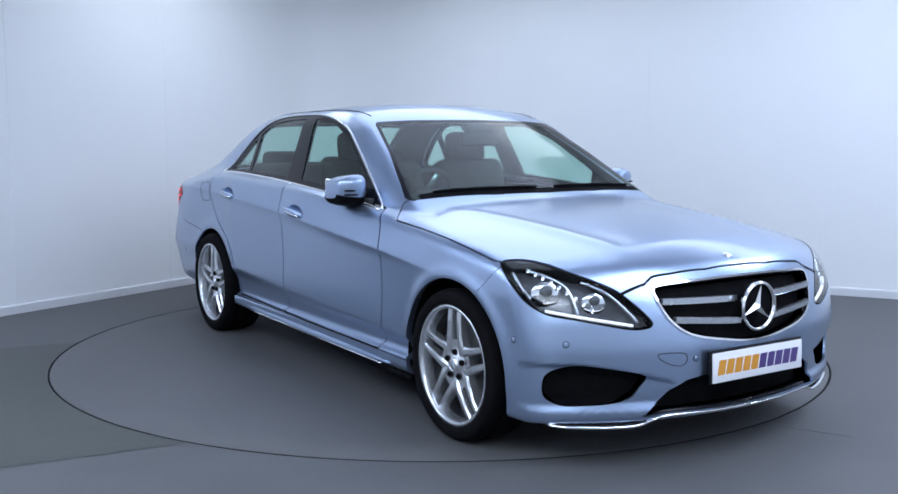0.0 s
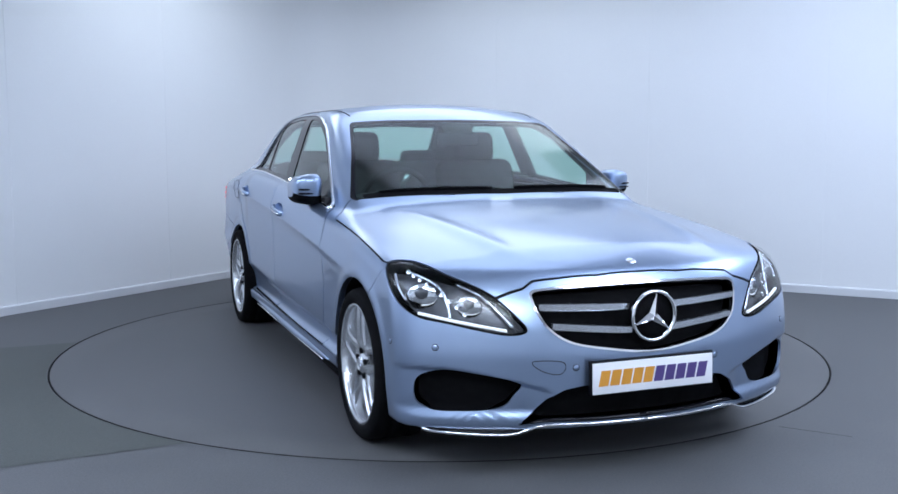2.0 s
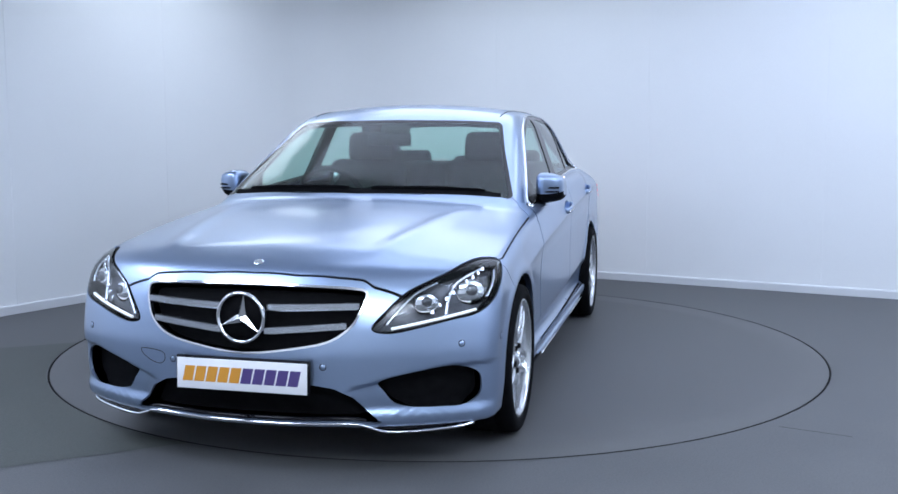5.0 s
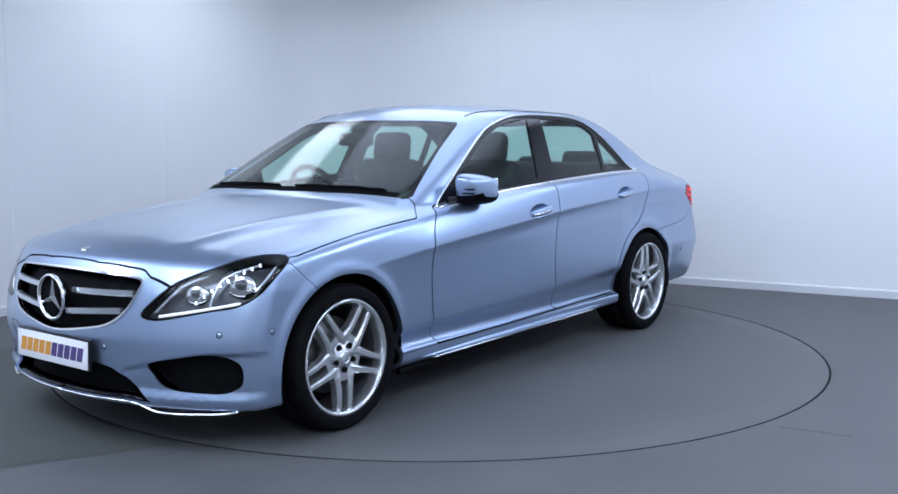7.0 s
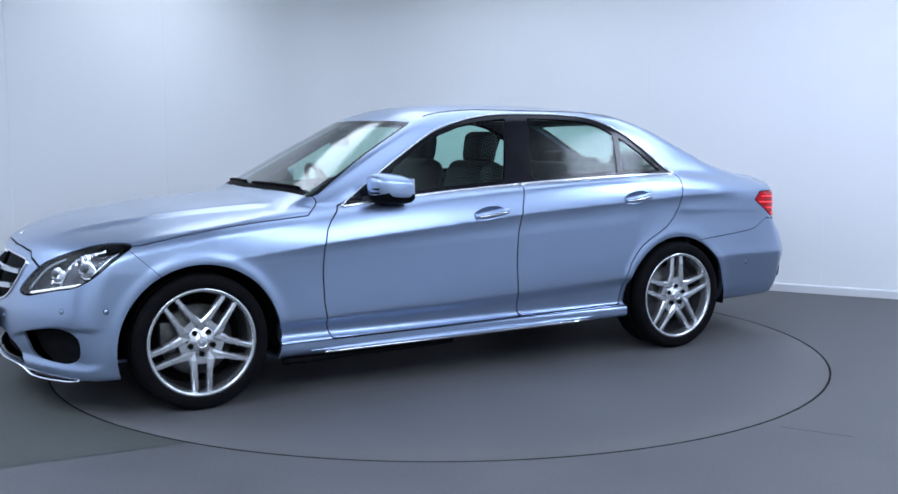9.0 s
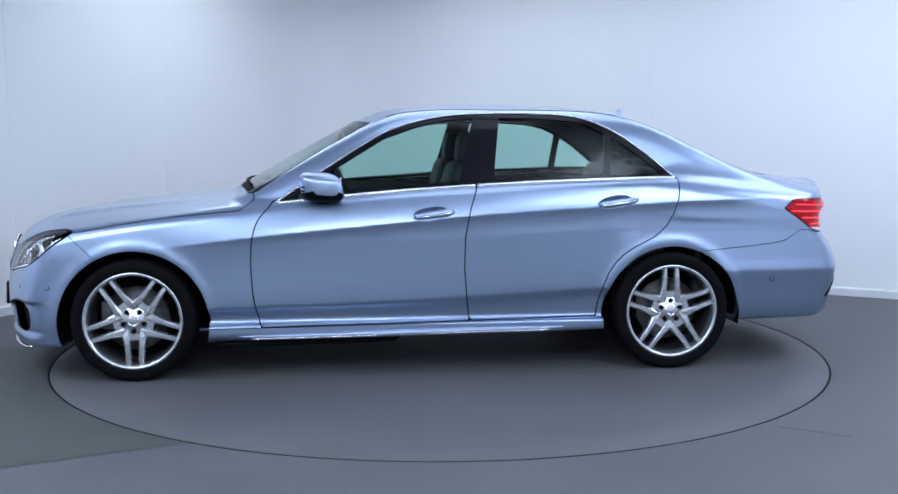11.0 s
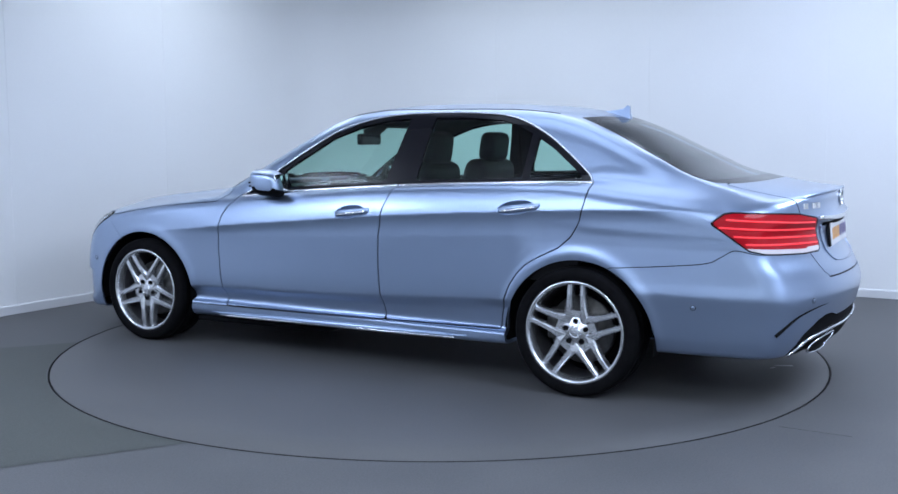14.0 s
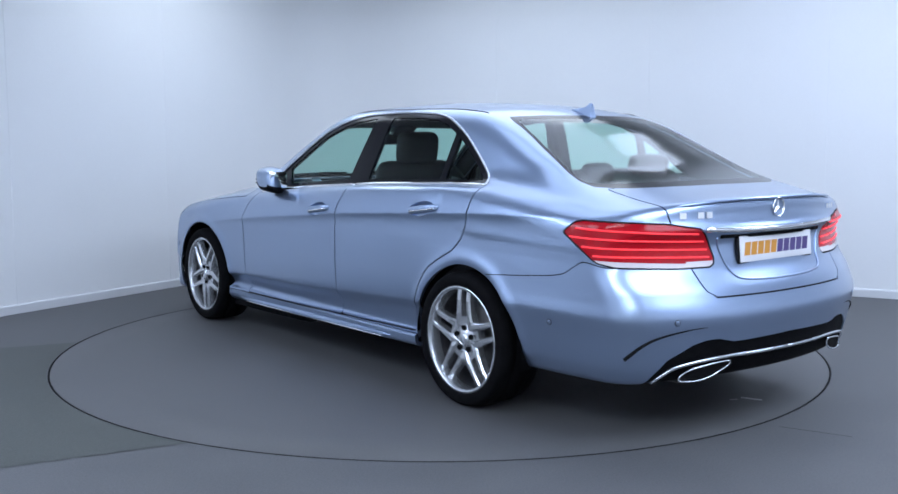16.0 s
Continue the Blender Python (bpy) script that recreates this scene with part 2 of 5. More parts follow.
# darker sheet of vinyl that runs up to the turntable, and a seam in the floor
def vinyl_sheet():
    a0, a1 = Vector((-2.666, -0.113)), Vector((-2.353, 0.017))
    b0, b1 = Vector((-1.699, -2.312)), Vector((-1.093, -2.019))
    reach = DISC_R + 0.012

    def meet(p, q):
        d = (q - p).normalized()
        k = p.dot(d)
        h = math.sqrt(max(k * k - p.dot(p) + reach * reach, 0))
        return p + d * (-k - h), d
    pa, da = meet(a0, a1)
    pb, db = meet(b0, b1)
    ta, tb = math.atan2(pa.y, pa.x) % (2 * math.pi), math.atan2(pb.y, pb.x) % (2 * math.pi)
    rim = [Vector((reach * math.cos(t), reach * math.sin(t))) for t in np.linspace(ta, tb, 24)]
    far = [p - (da * (1 - i / 23) + db * (i / 23)) * 1.5 for i, p in enumerate(rim)]
    v = [(p.x, p.y, 0.002) for p in rim] + [(p.x, p.y, 0.002) for p in far]
    return v, [(i, i + 1, 25 + i, 24 + i) for i in range(23)]


structure("floor_sheet", vinyl_sheet(), FLOOR_B, "darker grey vinyl sheet let into the floor", category="floor")
tagged(part("floor_seam", box(0.3, 0.0015, 0.001, 0.0, (0, 0, 0.0006)), FLOOR_B, m=pose(1.62, -1.87, 0, 0, 0, -31), smooth=False), "thin dark seam in the vinyl floor", "floor seam", kind="structure")

# faint upright joints in the wall boards
for i, (d0, along) in enumerate(((3.326, NORTH), (4.783, NORTH), (6.24, NORTH), (1.87, NORTH), (3.658, WEST), (5.12, WEST), (2.2, WEST))):
    p = CORNER + along * d0
    turn = math.degrees(math.atan2(along.y, along.x))
    tagged(part("wall_joint", box(0.010, 0.004, CEIL - 0.08, 0.001, (0, 0, CEIL / 2 + 0.03)), WALL, m=pose(p.x, p.y, 0, 0, 0, turn), smooth=False), "slim painted cover strip over a wall joint", "trim", "wall joints", "structure")

# ------------------------------------------------------------------ the car's shape, x ahead, y to its left, z up
HUB_F, HUB_R, HUB_Z = 1.437, -1.437, 0.320


def lerp(v, xs, ys):
    return np.interp(v, xs, ys)


def curve(xs, ys):
    """A smooth curve through nodes (monotone cubic), as a function."""
    xs, ys = np.array(xs, float), np.array(ys, float)
    h = np.diff(xs)
    d = np.diff(ys) / h
    m = np.zeros_like(ys)
    m[0], m[-1] = d[0], d[-1]
    for i in range(1, len(xs) - 1):
        if d[i - 1] * d[i] > 0:
            w1, w2 = 2 * h[i] + h[i - 1], h[i] + 2 * h[i - 1]
            m[i] = (w1 + w2) / (w1 / d[i - 1] + w2 / d[i])

    def f(v):
        v = np.clip(v, xs[0], xs[-1])
        i = np.clip(np.searchsorted(xs, v) - 1, 0, len(xs) - 2)
        t = (v - xs[i]) / h[i]
        return ((2 * t ** 3 - 3 * t ** 2 + 1) * ys[i] + (t ** 3 - 2 * t ** 2 + t) * h[i] * m[i]
                + (-2 * t ** 3 + 3 * t ** 2) * ys[i + 1] + (t ** 3 - t ** 2) * h[i] * m[i + 1])
    fine = np.linspace(xs[0], xs[-1], 6001)
    table = f(fine)
    return lambda v: np.interp(v, fine, table)


def smax(a, b, k):
    h = np.clip(0.5 + 0.5 * (a - b) / k, 0, 1)
    return b * (1 - h) + a * h + k * h * (1 - h)


def smin(a, b, k):
    return -smax(-a, -b, k)


hood_mid = curve([-2.62, -2.50, -2.30, -2.10, -2.0, -1.6, 0.5, 0.98, 1.15, 1.49, 1.87, 2.05, 2.14, 2.20, 2.26, 2.35],
                 [0.995, 1.012, 1.030, 1.045, 1.045, 1.0, 0.94, 0.965, 0.948, 0.915, 0.862, 0.825, 0.795, 0.765, 0.73, 0.66])
shoulder = curve([-2.62, -2.45, -2.2, -1.9, -1.47, -1.02, -0.36, 0.355, 0.7, 0.89, 1.2, 1.68, 1.9, 2.1, 2.3],
                 [0.87, 0.905, 0.946, 0.992, 1.045, 1.036, 1.010, 0.960, 0.928, 0.905, 0.868, 0.800, 0.755, 0.70, 0.62])
crown = curve([-2.6, -2.1, -1.8, 1.0, 1.3, 2.0, 2.3], [3.0, 3.0, 2.5, 2.5, 2.6, 2.2, 2.0])
roof_mid = curve([-2.45, -2.09, -1.75, -1.40, -1.20, -0.95, -0.5, -0.2, 0.05, 0.20, 0.45, 0.75, 1.03, 1.3],
                 [0.86, 1.035, 1.207, 1.368, 1.422, 1.449, 1.466, 1.461, 1.437, 1.396, 1.273, 1.105, 0.945, 0.79])
flank_line = curve([-2.3, -1.7, -1.02, -0.37, 0.175, 0.73, 1.15, 1.6], [0.94, 0.925, 0.893, 0.853, 0.806, 0.757, 0.712, 0.66])
plan = curve([-2.7, -2.45, -2.2, -1.9, -1.5, -1.0, 0.0, 1.0, 1.5, 1.8, 2.0, 2.15, 2.35],
             [0.74, 0.838, 0.884, 0.906, 0.914, 0.914, 0.914, 0.912, 0.913, 0.906, 0.892, 0.866, 0.79])
nose = curve([0.12, 0.19, 0.24, 0.32, 0.45, 0.55, 0.64, 0.72, 0.77, 0.82, 0.95], [0.045, 0.022, 0.012, 0.002, 0.0, 0.012, 0.04, 0.080, 0.11, 0.19, 0.5])
tail = curve([0.12, 0.24, 0.33, 0.45, 0.535, 0.63, 0.75, 0.86, 0.93, 1.01, 1.06], [0.15, 0.080, 0.032, 0.002, -0.014, 0.018, 0.086, 0.103, 0.100, 0.086, 0.115])
under = curve([-2.6, -2.2, -1.8, -1.0, 1.0, 1.8, 2.3], [0.265, 0.25, 0.245, 0.218, 0.188, 0.18, 0.185])
flank_low = curve([0.12, 0.19, 0.235, 0.275, 0.305, 0.36, 0.425, 0.50, 0.60, 0.74], [-0.085, -0.043, -0.013, -0.013, -0.054, -0.044, -0.013, -0.010, -0.007, 0.0])

tail_low_side = curve([0.12, 0.22, 0.318, 0.328, 0.45, 0.527, 0.535, 0.60, 0.75], [-0.125, -0.085, -0.044, -0.041, -0.018, -0.0012, 0.0, -0.006, -0.013])
end_low = curve([0.12, 0.20, 0.30, 0.45, 0.60], [-0.03, -0.010, -0.002, 0.0, 0.0])


def half_width(x, z):
    zc = flank_line(x)
    below = np.minimum(zc - z, 0.6)
    fade = np.clip((1.35 - x) / 0.5, 0, 1) * np.clip((x + 2.15) / 0.5, 0, 1)
    mid = np.clip((1.25 - np.abs(x)) / 0.15, 0, 1)
    tilt = 0.05 * (x + 0.33) * np.clip((z - 0.31) / 0.10, 0, 1)
    w = plan(x) + flank_low(z + tilt) * mid + np.where(x < 0, tail_low_side(z), end_low(z)) * (1 - mid)
    scoop = -0.019 * (1 - np.exp(-np.maximum(below, 0) / 0.055)) * np.exp(-np.maximum(below, 0) / 0.26)
    w = w + np.where(below > 0, scoop * fade, 0)
    above = np.maximum(z - zc, 0)
    w = w - np.where(below > 0, 0, 0.22 * above + 1.3 * above ** 2) * (0.35 + 0.65 * np.maximum(fade, np.clip((-1.6 - x) / 0.3, 0, 1)))
    for hx, s in ((HUB_F, 1.0), (HUB_R, 1.15)):
        r = np.hypot(x - hx, z - HUB_Z)
        w = w + 0.007 * s * np.exp(-((r - 0.385) / 0.032) ** 2) * np.clip((z - 0.22) / 0.1, 0, 1)
    return w


def body_field(x, y, z):
    """Below zero inside the car."""
    y = np.abs(y)
    side = y - half_width(x, z)
    zs, zm = shoulder(x), hood_mid(x)
    top = zs + (zm - zs) * (1 - np.clip(y / 0.86, 0, 1.2) ** crown(x))
    ridge_y = 0.60 - (x - 0.95) * 0.15
    top = top + 0.010 * np.exp(-((y - ridge_y) / 0.05) ** 2) * np.clip((x - 0.95) / 0.2, 0, 1) * np.clip((2.12 - x) / 0.3, 0, 1)
    brow = np.interp(y, [0.36, 0.42, 0.50, 0.62, 0.75, 0.90], [0.338, 0.352, 0.372, 0.402, 0.424, 0.425])
    step = lambda v: np.clip(v, 0, 1) ** 2 * (3 - 2 * np.clip(v, 0, 1))
    inset = 0.020 * step((brow - z) / 0.016) * step((z - 0.225) / 0.045) * step((y - 0.37) / 0.10)
    front = x - (2.258 - 0.30 * y ** 2 - 0.10 * y ** 4 - nose(z) - inset)
    back = (-2.600 + 0.22 * y ** 2 + 0.12 * y ** 4 + tail(z)) - x
    ends = smax(side, smax(front, back, 0.02), np.where(x > 0, 0.065, 0.075))
    low = smax(ends, z - top, np.interp(x, [-2.45, -2.1, -1.6, -1.3, 1.7, 2.0], [0.045, 0.10, 0.10, 0.05, 0.05, 0.075]))
    low = smax(low, under(x) - z, 0.03)
    rx = x + np.where(x > -0.4, 0.20 * y ** 2, -0.16 * y ** 2)
    roof = z - (roof_mid(rx) - 0.055 * (y / 0.6) ** 2 * np.clip(1 - np.abs(x + 0.5) / 1.6, 0, 1))
    glass = y - (0.800 - 0.37 * (z - 1.0) - 0.05 * np.maximum(z - 1.0, 0) ** 2 - 0.030 * ((x + 0.30) / 1.1) ** 2)
    upper = smax(smax(roof * 0.75, glass, 0.07), 0.90 - z, 0.02)
    return smin(low, upper, np.interp(x, [-2.2, -1.5, -1.2, 1.0], [0.11, 0.11, 0.022, 0.022]))


def body_mesh():
    """The left half of the shell, as triangles with field normals."""
    nx, ny, nz = 300, 56, 92
    xs = np.linspace(-2.62, 2.32, nx)
    zs = np.concatenate([np.linspace(-0.25, 0.12, 16)[:-1], np.linspace(0.12, 0.95, 60), np.linspace(0.95, 1.45, 31)[1:]])
    nz = len(zs)
    ys = np.linspace(0.0, 1.0, ny)
    X0, X1 = -1.95, 1.70
    targets, index = [], {}

    def vid(i, j, k):
        key = (i, j, k)
        if key not in index:
            index[key] = len(targets)
            targets.append((xs[i], ys[j], zs[k]))
        return index[key]
    faces = []
    J, K, I = ny - 1, nz - 1, nx - 1
    for i in range(I):
        for k in range(K):
            faces.append((vid(i, J, k), vid(i, J, k + 1), vid(i + 1, J, k + 1), vid(i + 1, J, k)))
        for j in range(J):
            faces.append((vid(i, j, K), vid(i + 1, j, K), vid(i + 1, j + 1, K), vid(i, j + 1, K)))
    for j in range(J):
        for k in range(K):
            faces.append((vid(I, j, k), vid(I, j + 1, k), vid(I, j + 1, k + 1), vid(I, j, k + 1)))
            faces.append((vid(0, j, k), vid(0, j, k + 1), vid(0, j + 1, k + 1), vid(0, j + 1, k)))
    t = np.array(targets)
    o = np.stack([np.clip(t[:, 0], X0, X1), 0 * t[:, 0], 0.58 + 0 * t[:, 0]], 1)
    e = (t[:, 0] - o[:, 0]) / np.where(t[:, 0] > 0, 2.32 - X1, 2.62 + X0)
    d = t - o
    d[:, 0] = e * 0.6
    d /= np.linalg.norm(d, axis=1, keepdims=True)
    lo, hi = np.zeros(len(t)), np.full(len(t), 2.2)
    # march outward to the first crossing, then bisect
    steps = np.linspace(0.08, 1.4, 56)
    found = np.zeros(len(t), bool)
    for a, b in zip(steps[:-1], steps[1:]):
        p = o + d * b
        out = body_field(p[:, 0], p[:, 1], p[:, 2]) > 0
        fresh = out & ~found
        lo[fresh], hi[fresh] = a, b
        found |= out
    for _ in range(22):
        mid = (lo + hi) / 2
        p = o + d * mid[:, None]
        inside = body_field(p[:, 0], p[:, 1], p[:, 2]) < 0
        lo, hi = np.where(inside, mid, lo), np.where(inside, hi, mid)
    v = o + d * lo[:, None]
    v[np.abs(v[:, 1]) < 1e-6, 1] = 0
    f = np.array(faces)
    tris = np.concatenate([f[:, [0, 1, 2]], f[:, [0, 2, 3]]])
    return v, tris


def field_normals(v):
    e = 0.004
    g = [body_field(*(v + np.eye(3)[i] * e).T) - body_field(*(v - np.eye(3)[i] * e).T) for i in range(3)]
    n = np.stack(g, 1)
    n[np.abs(v[:, 1]) < 1e-6, 1] = 0
    return n / np.maximum(np.linalg.norm(n, axis=1, keepdims=True), 1e-9)


def surf_y(x, z):
    """Where the left flank or side glass lies at x, z."""
    x, z = np.atleast_1d(np.array(x, float)), np.atleast_1d(np.array(z, float))
    lo, hi = np.full(x.shape, 0.2), np.full(x.shape, 1.2)
    for _ in range(26):
        mid = (lo + hi) / 2
        inside = body_field(x, mid, z) < 0
        lo, hi = np.where(inside, mid, lo), np.where(inside, hi, mid)
    return lo


def surf_x(y, z, back=False):
    """Where the nose, or the tail, lies at y, z."""
    y, z = np.atleast_1d(np.array(y, float)), np.atleast_1d(np.array(z, float))
    s = -1.0 if back else 1.0
    lo, hi = np.full(y.shape, 1.3), np.full(y.shape, 2.8)
    for _ in range(26):
        mid = (lo + hi) / 2
        inside = body_field(s * mid, y, z) < 0
        lo, hi = np.where(inside, mid, lo), np.where(inside, hi, mid)
    return s * lo


def surf_z(x, y):
    """The height of the top skin at x, y."""
    x, y = np.atleast_1d(np.array(x, float)), np.atleast_1d(np.array(y, float))
    lo, hi = np.full(x.shape, 0.5), np.full(x.shape, 1.7)
    for _ in range(26):
        mid = (lo + hi) / 2
        inside = body_field(x, y, mid) < 0
        lo, hi = np.where(inside, mid, lo), np.where(inside, hi, mid)
    return lo


# ------------------------------------------------------------------ cutting the shell into panels
def poly_distance(px, py, poly):
    """Signed distance to a closed outline, below zero inside."""
    p = np.stack([px, py], 1)
    a = np.array(poly, float)
    b = np.roll(a, -1, axis=0)
    best = np.full(len(p), 1e9)
    inside = np.zeros(len(p), bool)
    for (ax, ay), (bx, by) in zip(a, b):
        e = np.array([bx - ax, by - ay])
        w = p - [ax, ay]
        t = np.clip((w @ e) / max(e @ e, 1e-12), 0, 1)
        best = np.minimum(best, np.hypot(w[:, 0] - t * e[0], w[:, 1] - t * e[1]))
        cross = (ay > p[:, 1]) != (by > p[:, 1])
        xi = ax + (p[:, 1] - ay) * (bx - ax) / (by - ay if by != ay else 1e-12)
        inside ^= cross & (p[:, 0] < xi)
    return np.where(inside, -best, best)


class Shell:
    """Shared vertices, and the triangles still on the body."""

    def __init__(self, v, t):
        self.v, self.t = v, t

    def split(self, tris, s):
        """Cuts triangles where s changes sign; returns those below and those above zero."""
        v = self.v
        neg = s < 0
        count = neg[tris].sum(1)
        low, high, mixed = tris[count == 3], tris[count == 0], tris[(count == 1) | (count == 2)]
        fresh, cache, a, b = [], {}, [], []
        base = len(v)

        def crossing(i, j):
            key = (min(i, j), max(i, j))
            if key not in cache:
                k = s[i] / (s[i] - s[j])
                k = min(max(k, 1e-4), 1 - 1e-4)
                cache[key] = base + len(fresh)
                fresh.append(v[i] + (v[j] - v[i]) * k)
            return cache[key]
        for tri in mixed.tolist():
            while not (neg[tri[0]] != neg[tri[1]] and neg[tri[0]] != neg[tri[2]]):
                tri = tri[1:] + tri[:1]
            i, j, k = tri
            p, q = crossing(i, j), crossing(i, k)
            one, two = [(i, p, q)], [(p, j, k), (p, k, q)]
            if neg[i]:
                a += one
                b += two
            else:
                a += two
                b += one
        if fresh:
            self.v = np.concatenate([v, np.array(fresh)])
        grow = lambda t, more: np.concatenate([t, np.array(more, int).reshape(-1, 3)]) if more else t
        return grow(low, a), grow(high, b)

    def take(self, fn, where=None, tris=None):
        """Removes the region fn < 0 from the body (or from tris) and returns its triangles."""
        own = tris is None
        src = self.t if own else tris
        s = np.full(len(self.v), 1.0)
        used = np.unique(src)
        p = self.v[used]
        val = fn(p[:, 0], p[:, 1], p[:, 2])
        if where is not None:
            val = np.where(where(p[:, 0], p[:, 1], p[:, 2]), val, 1.0)
        s[used] = np.where(np.abs(val) < 1e-7, 1e-7, val)
        got, rest = self.split(src, s)
        if own:
            self.t = rest
            return got
        return got, rest

    def panel(self, fn, where=None, gap=0.0035):
        """Takes a panel and the narrow joint round it."""
        wide = self.take(lambda x, y, z: fn(x, y, z) - gap, where)
        inner, joint = self.take(lambda x, y, z: fn(x, y, z) + gap, where, wide)
        return inner, joint

    def piece(self, tris):
        used, inv = np.unique(tris, return_inverse=True)
        return self.v[used], inv.reshape(-1, 3)


def mirrored(v, t):
    return v * [1, -1, 1], t[:, ::-1]


def both(v, t):
    """Joins the left half with its mirror image along the middle."""
    mid = np.abs(v[:, 1]) < 1e-5
    other = np.where(mid, np.arange(len(v)), 0)
    other[~mid] = len(v) + np.arange((~mid).sum())
    return np.concatenate([v, v[~mid] * [1, -1, 1]]), np.concatenate([t, other[t][:, ::-1]])


def rim_edges(t):
    e = np.concatenate([t[:, [0, 1]], t[:, [1, 2]], t[:, [2, 0]]])
    key = np.sort(e, 1)
    _, first, n = np.unique(key, axis=0, return_index=True, return_counts=True)
    return e[first[n == 1]]


def skin(name, vt, mat, parent, label="", shift=0.0, flange=0.012, mode=0):
    """One panel: the outer skin with field normals and a turned-in edge. mode 1: a mirror image; mode 2: both halves."""
    v, t = vt
    if not len(t):
        return None
    if mode == 2:
        v, t = both(v, t)
    elif mode == 1:
        v, t = mirrored(v, t)
    n = field_normals(v)
    w = v + n * shift
    normals = n
    if flange:
        e = rim_edges(t)
        e = e[~((np.abs(v[e[:, 0], 1]) < 1e-5) & (np.abs(v[e[:, 1], 1]) < 1e-5))]
        k = len(w)
        mid = v[e[:, 1]] - v[e[:, 0]]
        out = np.cross(mid, n[e[:, 0]])
        out /= np.maximum(np.linalg.norm(out, axis=1, keepdims=True), 1e-9)
        m = len(e)
        a, b = w[e[:, 0]], w[e[:, 1]]
        c, d = b - n[e[:, 1]] * flange, a - n[e[:, 0]] * flange
        w = np.concatenate([w, a, b, c, d])
        i = np.arange(m)
        quads = np.stack([k + m + i, k + i, k + 3 * m + i, k + 2 * m + i], 1)
        t = np.concatenate([t, quads[:, [0, 1, 2]], quads[:, [0, 2, 3]]])
        normals = np.concatenate([n, out, out, out, out])
    me = mesh_of(name, w, t, mat, True)
    me.normals_split_custom_set_from_vertices([tuple(q) for q in normals])
    ob = new(name, me)
    ob.parent = parent
    return tagged(ob, label)


# ------------------------------------------------------------------ more car materials
CLEAR = tinted_glass("clear_lens", (0.93, 0.95, 0.97))
RED_LENS = material("red_lens", (0.42, 0.004, 0.012), 0.15, 0.0, Specular_IOR_Level=0.3)
RED_LIGHT = glowing("red_led_bar", (1.0, 0.05, 0.08), 0.9, (0.70, 0.02, 0.03))
WHITE_LENS = material("white_reflector_strip", (0.72, 0.66, 0.68), 0.12, 0.0, Coat_Weight=1.0)
DAYLIGHT = glowing("daytime_led", (0.86, 0.93, 1.0), 0.7)
LAMP_GREY = grainy(material("lamp_housing_dark", (0.05, 0.05, 0.06), 0.25, 0.5), (0.035, 0.037, 0.043), (0.20, 0.205, 0.225), 22.0)
PLATE_WHITE = grainy(material("plate_white", (0.78, 0.78, 0.80), 0.25), (0.74, 0.74, 0.77), (0.80, 0.80, 0.82), 8.0)
ORANGE = material("orange_print", (0.62, 0.27, 0.03), 0.4)
PURPLE = material("purple_print", (0.07, 0.045, 0.17), 0.4)
SATIN = material("satin_silver", (0.70, 0.73, 0.78), 0.22, 0.9)
MIRROR = material("mirror_glass", (0.85, 0.88, 0.9), 0.02, 1.0)
GREY_TRIM = grainy(material("grey_trim", (0.03, 0.03, 0.033), 0.65, 0.0, Specular_IOR_Level=0.25), (0.024, 0.024, 0.027), (0.038, 0.038, 0.041), 15, 0.2, 300)

# ------------------------------------------------------------------ the car
car = new("car")
tagged(car, "silver-blue metallic four-door saloon car parked on the turntable", "car")
shell = Shell(*body_mesh())
R2 = math.sqrt(0.5)


def outline(points, n=4):
    return smooth_path(points, n, True)


def side_poly(points):
    return lambda x, y, z: poly_distance(x, z, points)


def nose_poly(points):
    return lambda x, y, z: poly_distance((x - y) * R2, z, points)


def tail_poly(points):
    return lambda x, y, z: poly_distance((-x - y) * R2, z, points)


def front_poly(points):
    return lambda x, y, z: poly_distance(y, z, points)


flank = lambda x, y, z: y > 0.35
ahead = lambda x, y, z: x > 1.55
behind = lambda x, y, z: x < -1.85

# rows of vertices along the flank creases
for crease in (lambda x, y, z: z - flank_line(x), lambda x, y, z: z - flank_line(x) - 0.008, lambda x, y, z: z - flank_line(x) + 0.010, lambda x, y, z: z - flank_line(x) + 0.030,
               lambda x, y, z: z - 0.425 + 0.05 * (x + 0.33), lambda x, y, z: z - 0.405 + 0.05 * (x + 0.33), lambda x, y, z: z - 0.445 + 0.05 * (x + 0.33)):
    got = shell.take(crease, lambda x, y, z: (y > 0.6) & (x < 1.45) & (x > -2.2))
    shell.t = np.concatenate([shell.t, got])

# wheel arches
ARCH_F, ARCH_R = (1.435, 0.300, 0.386), (-1.442, 0.290, 0.385)
for ax, az, ar in (ARCH_F, ARCH_R):
    shell.take(lambda x, y, z: np.hypot(x - ax, z - az) - ar, lambda x, y, z: (y > 0.5) & (z < 0.8))

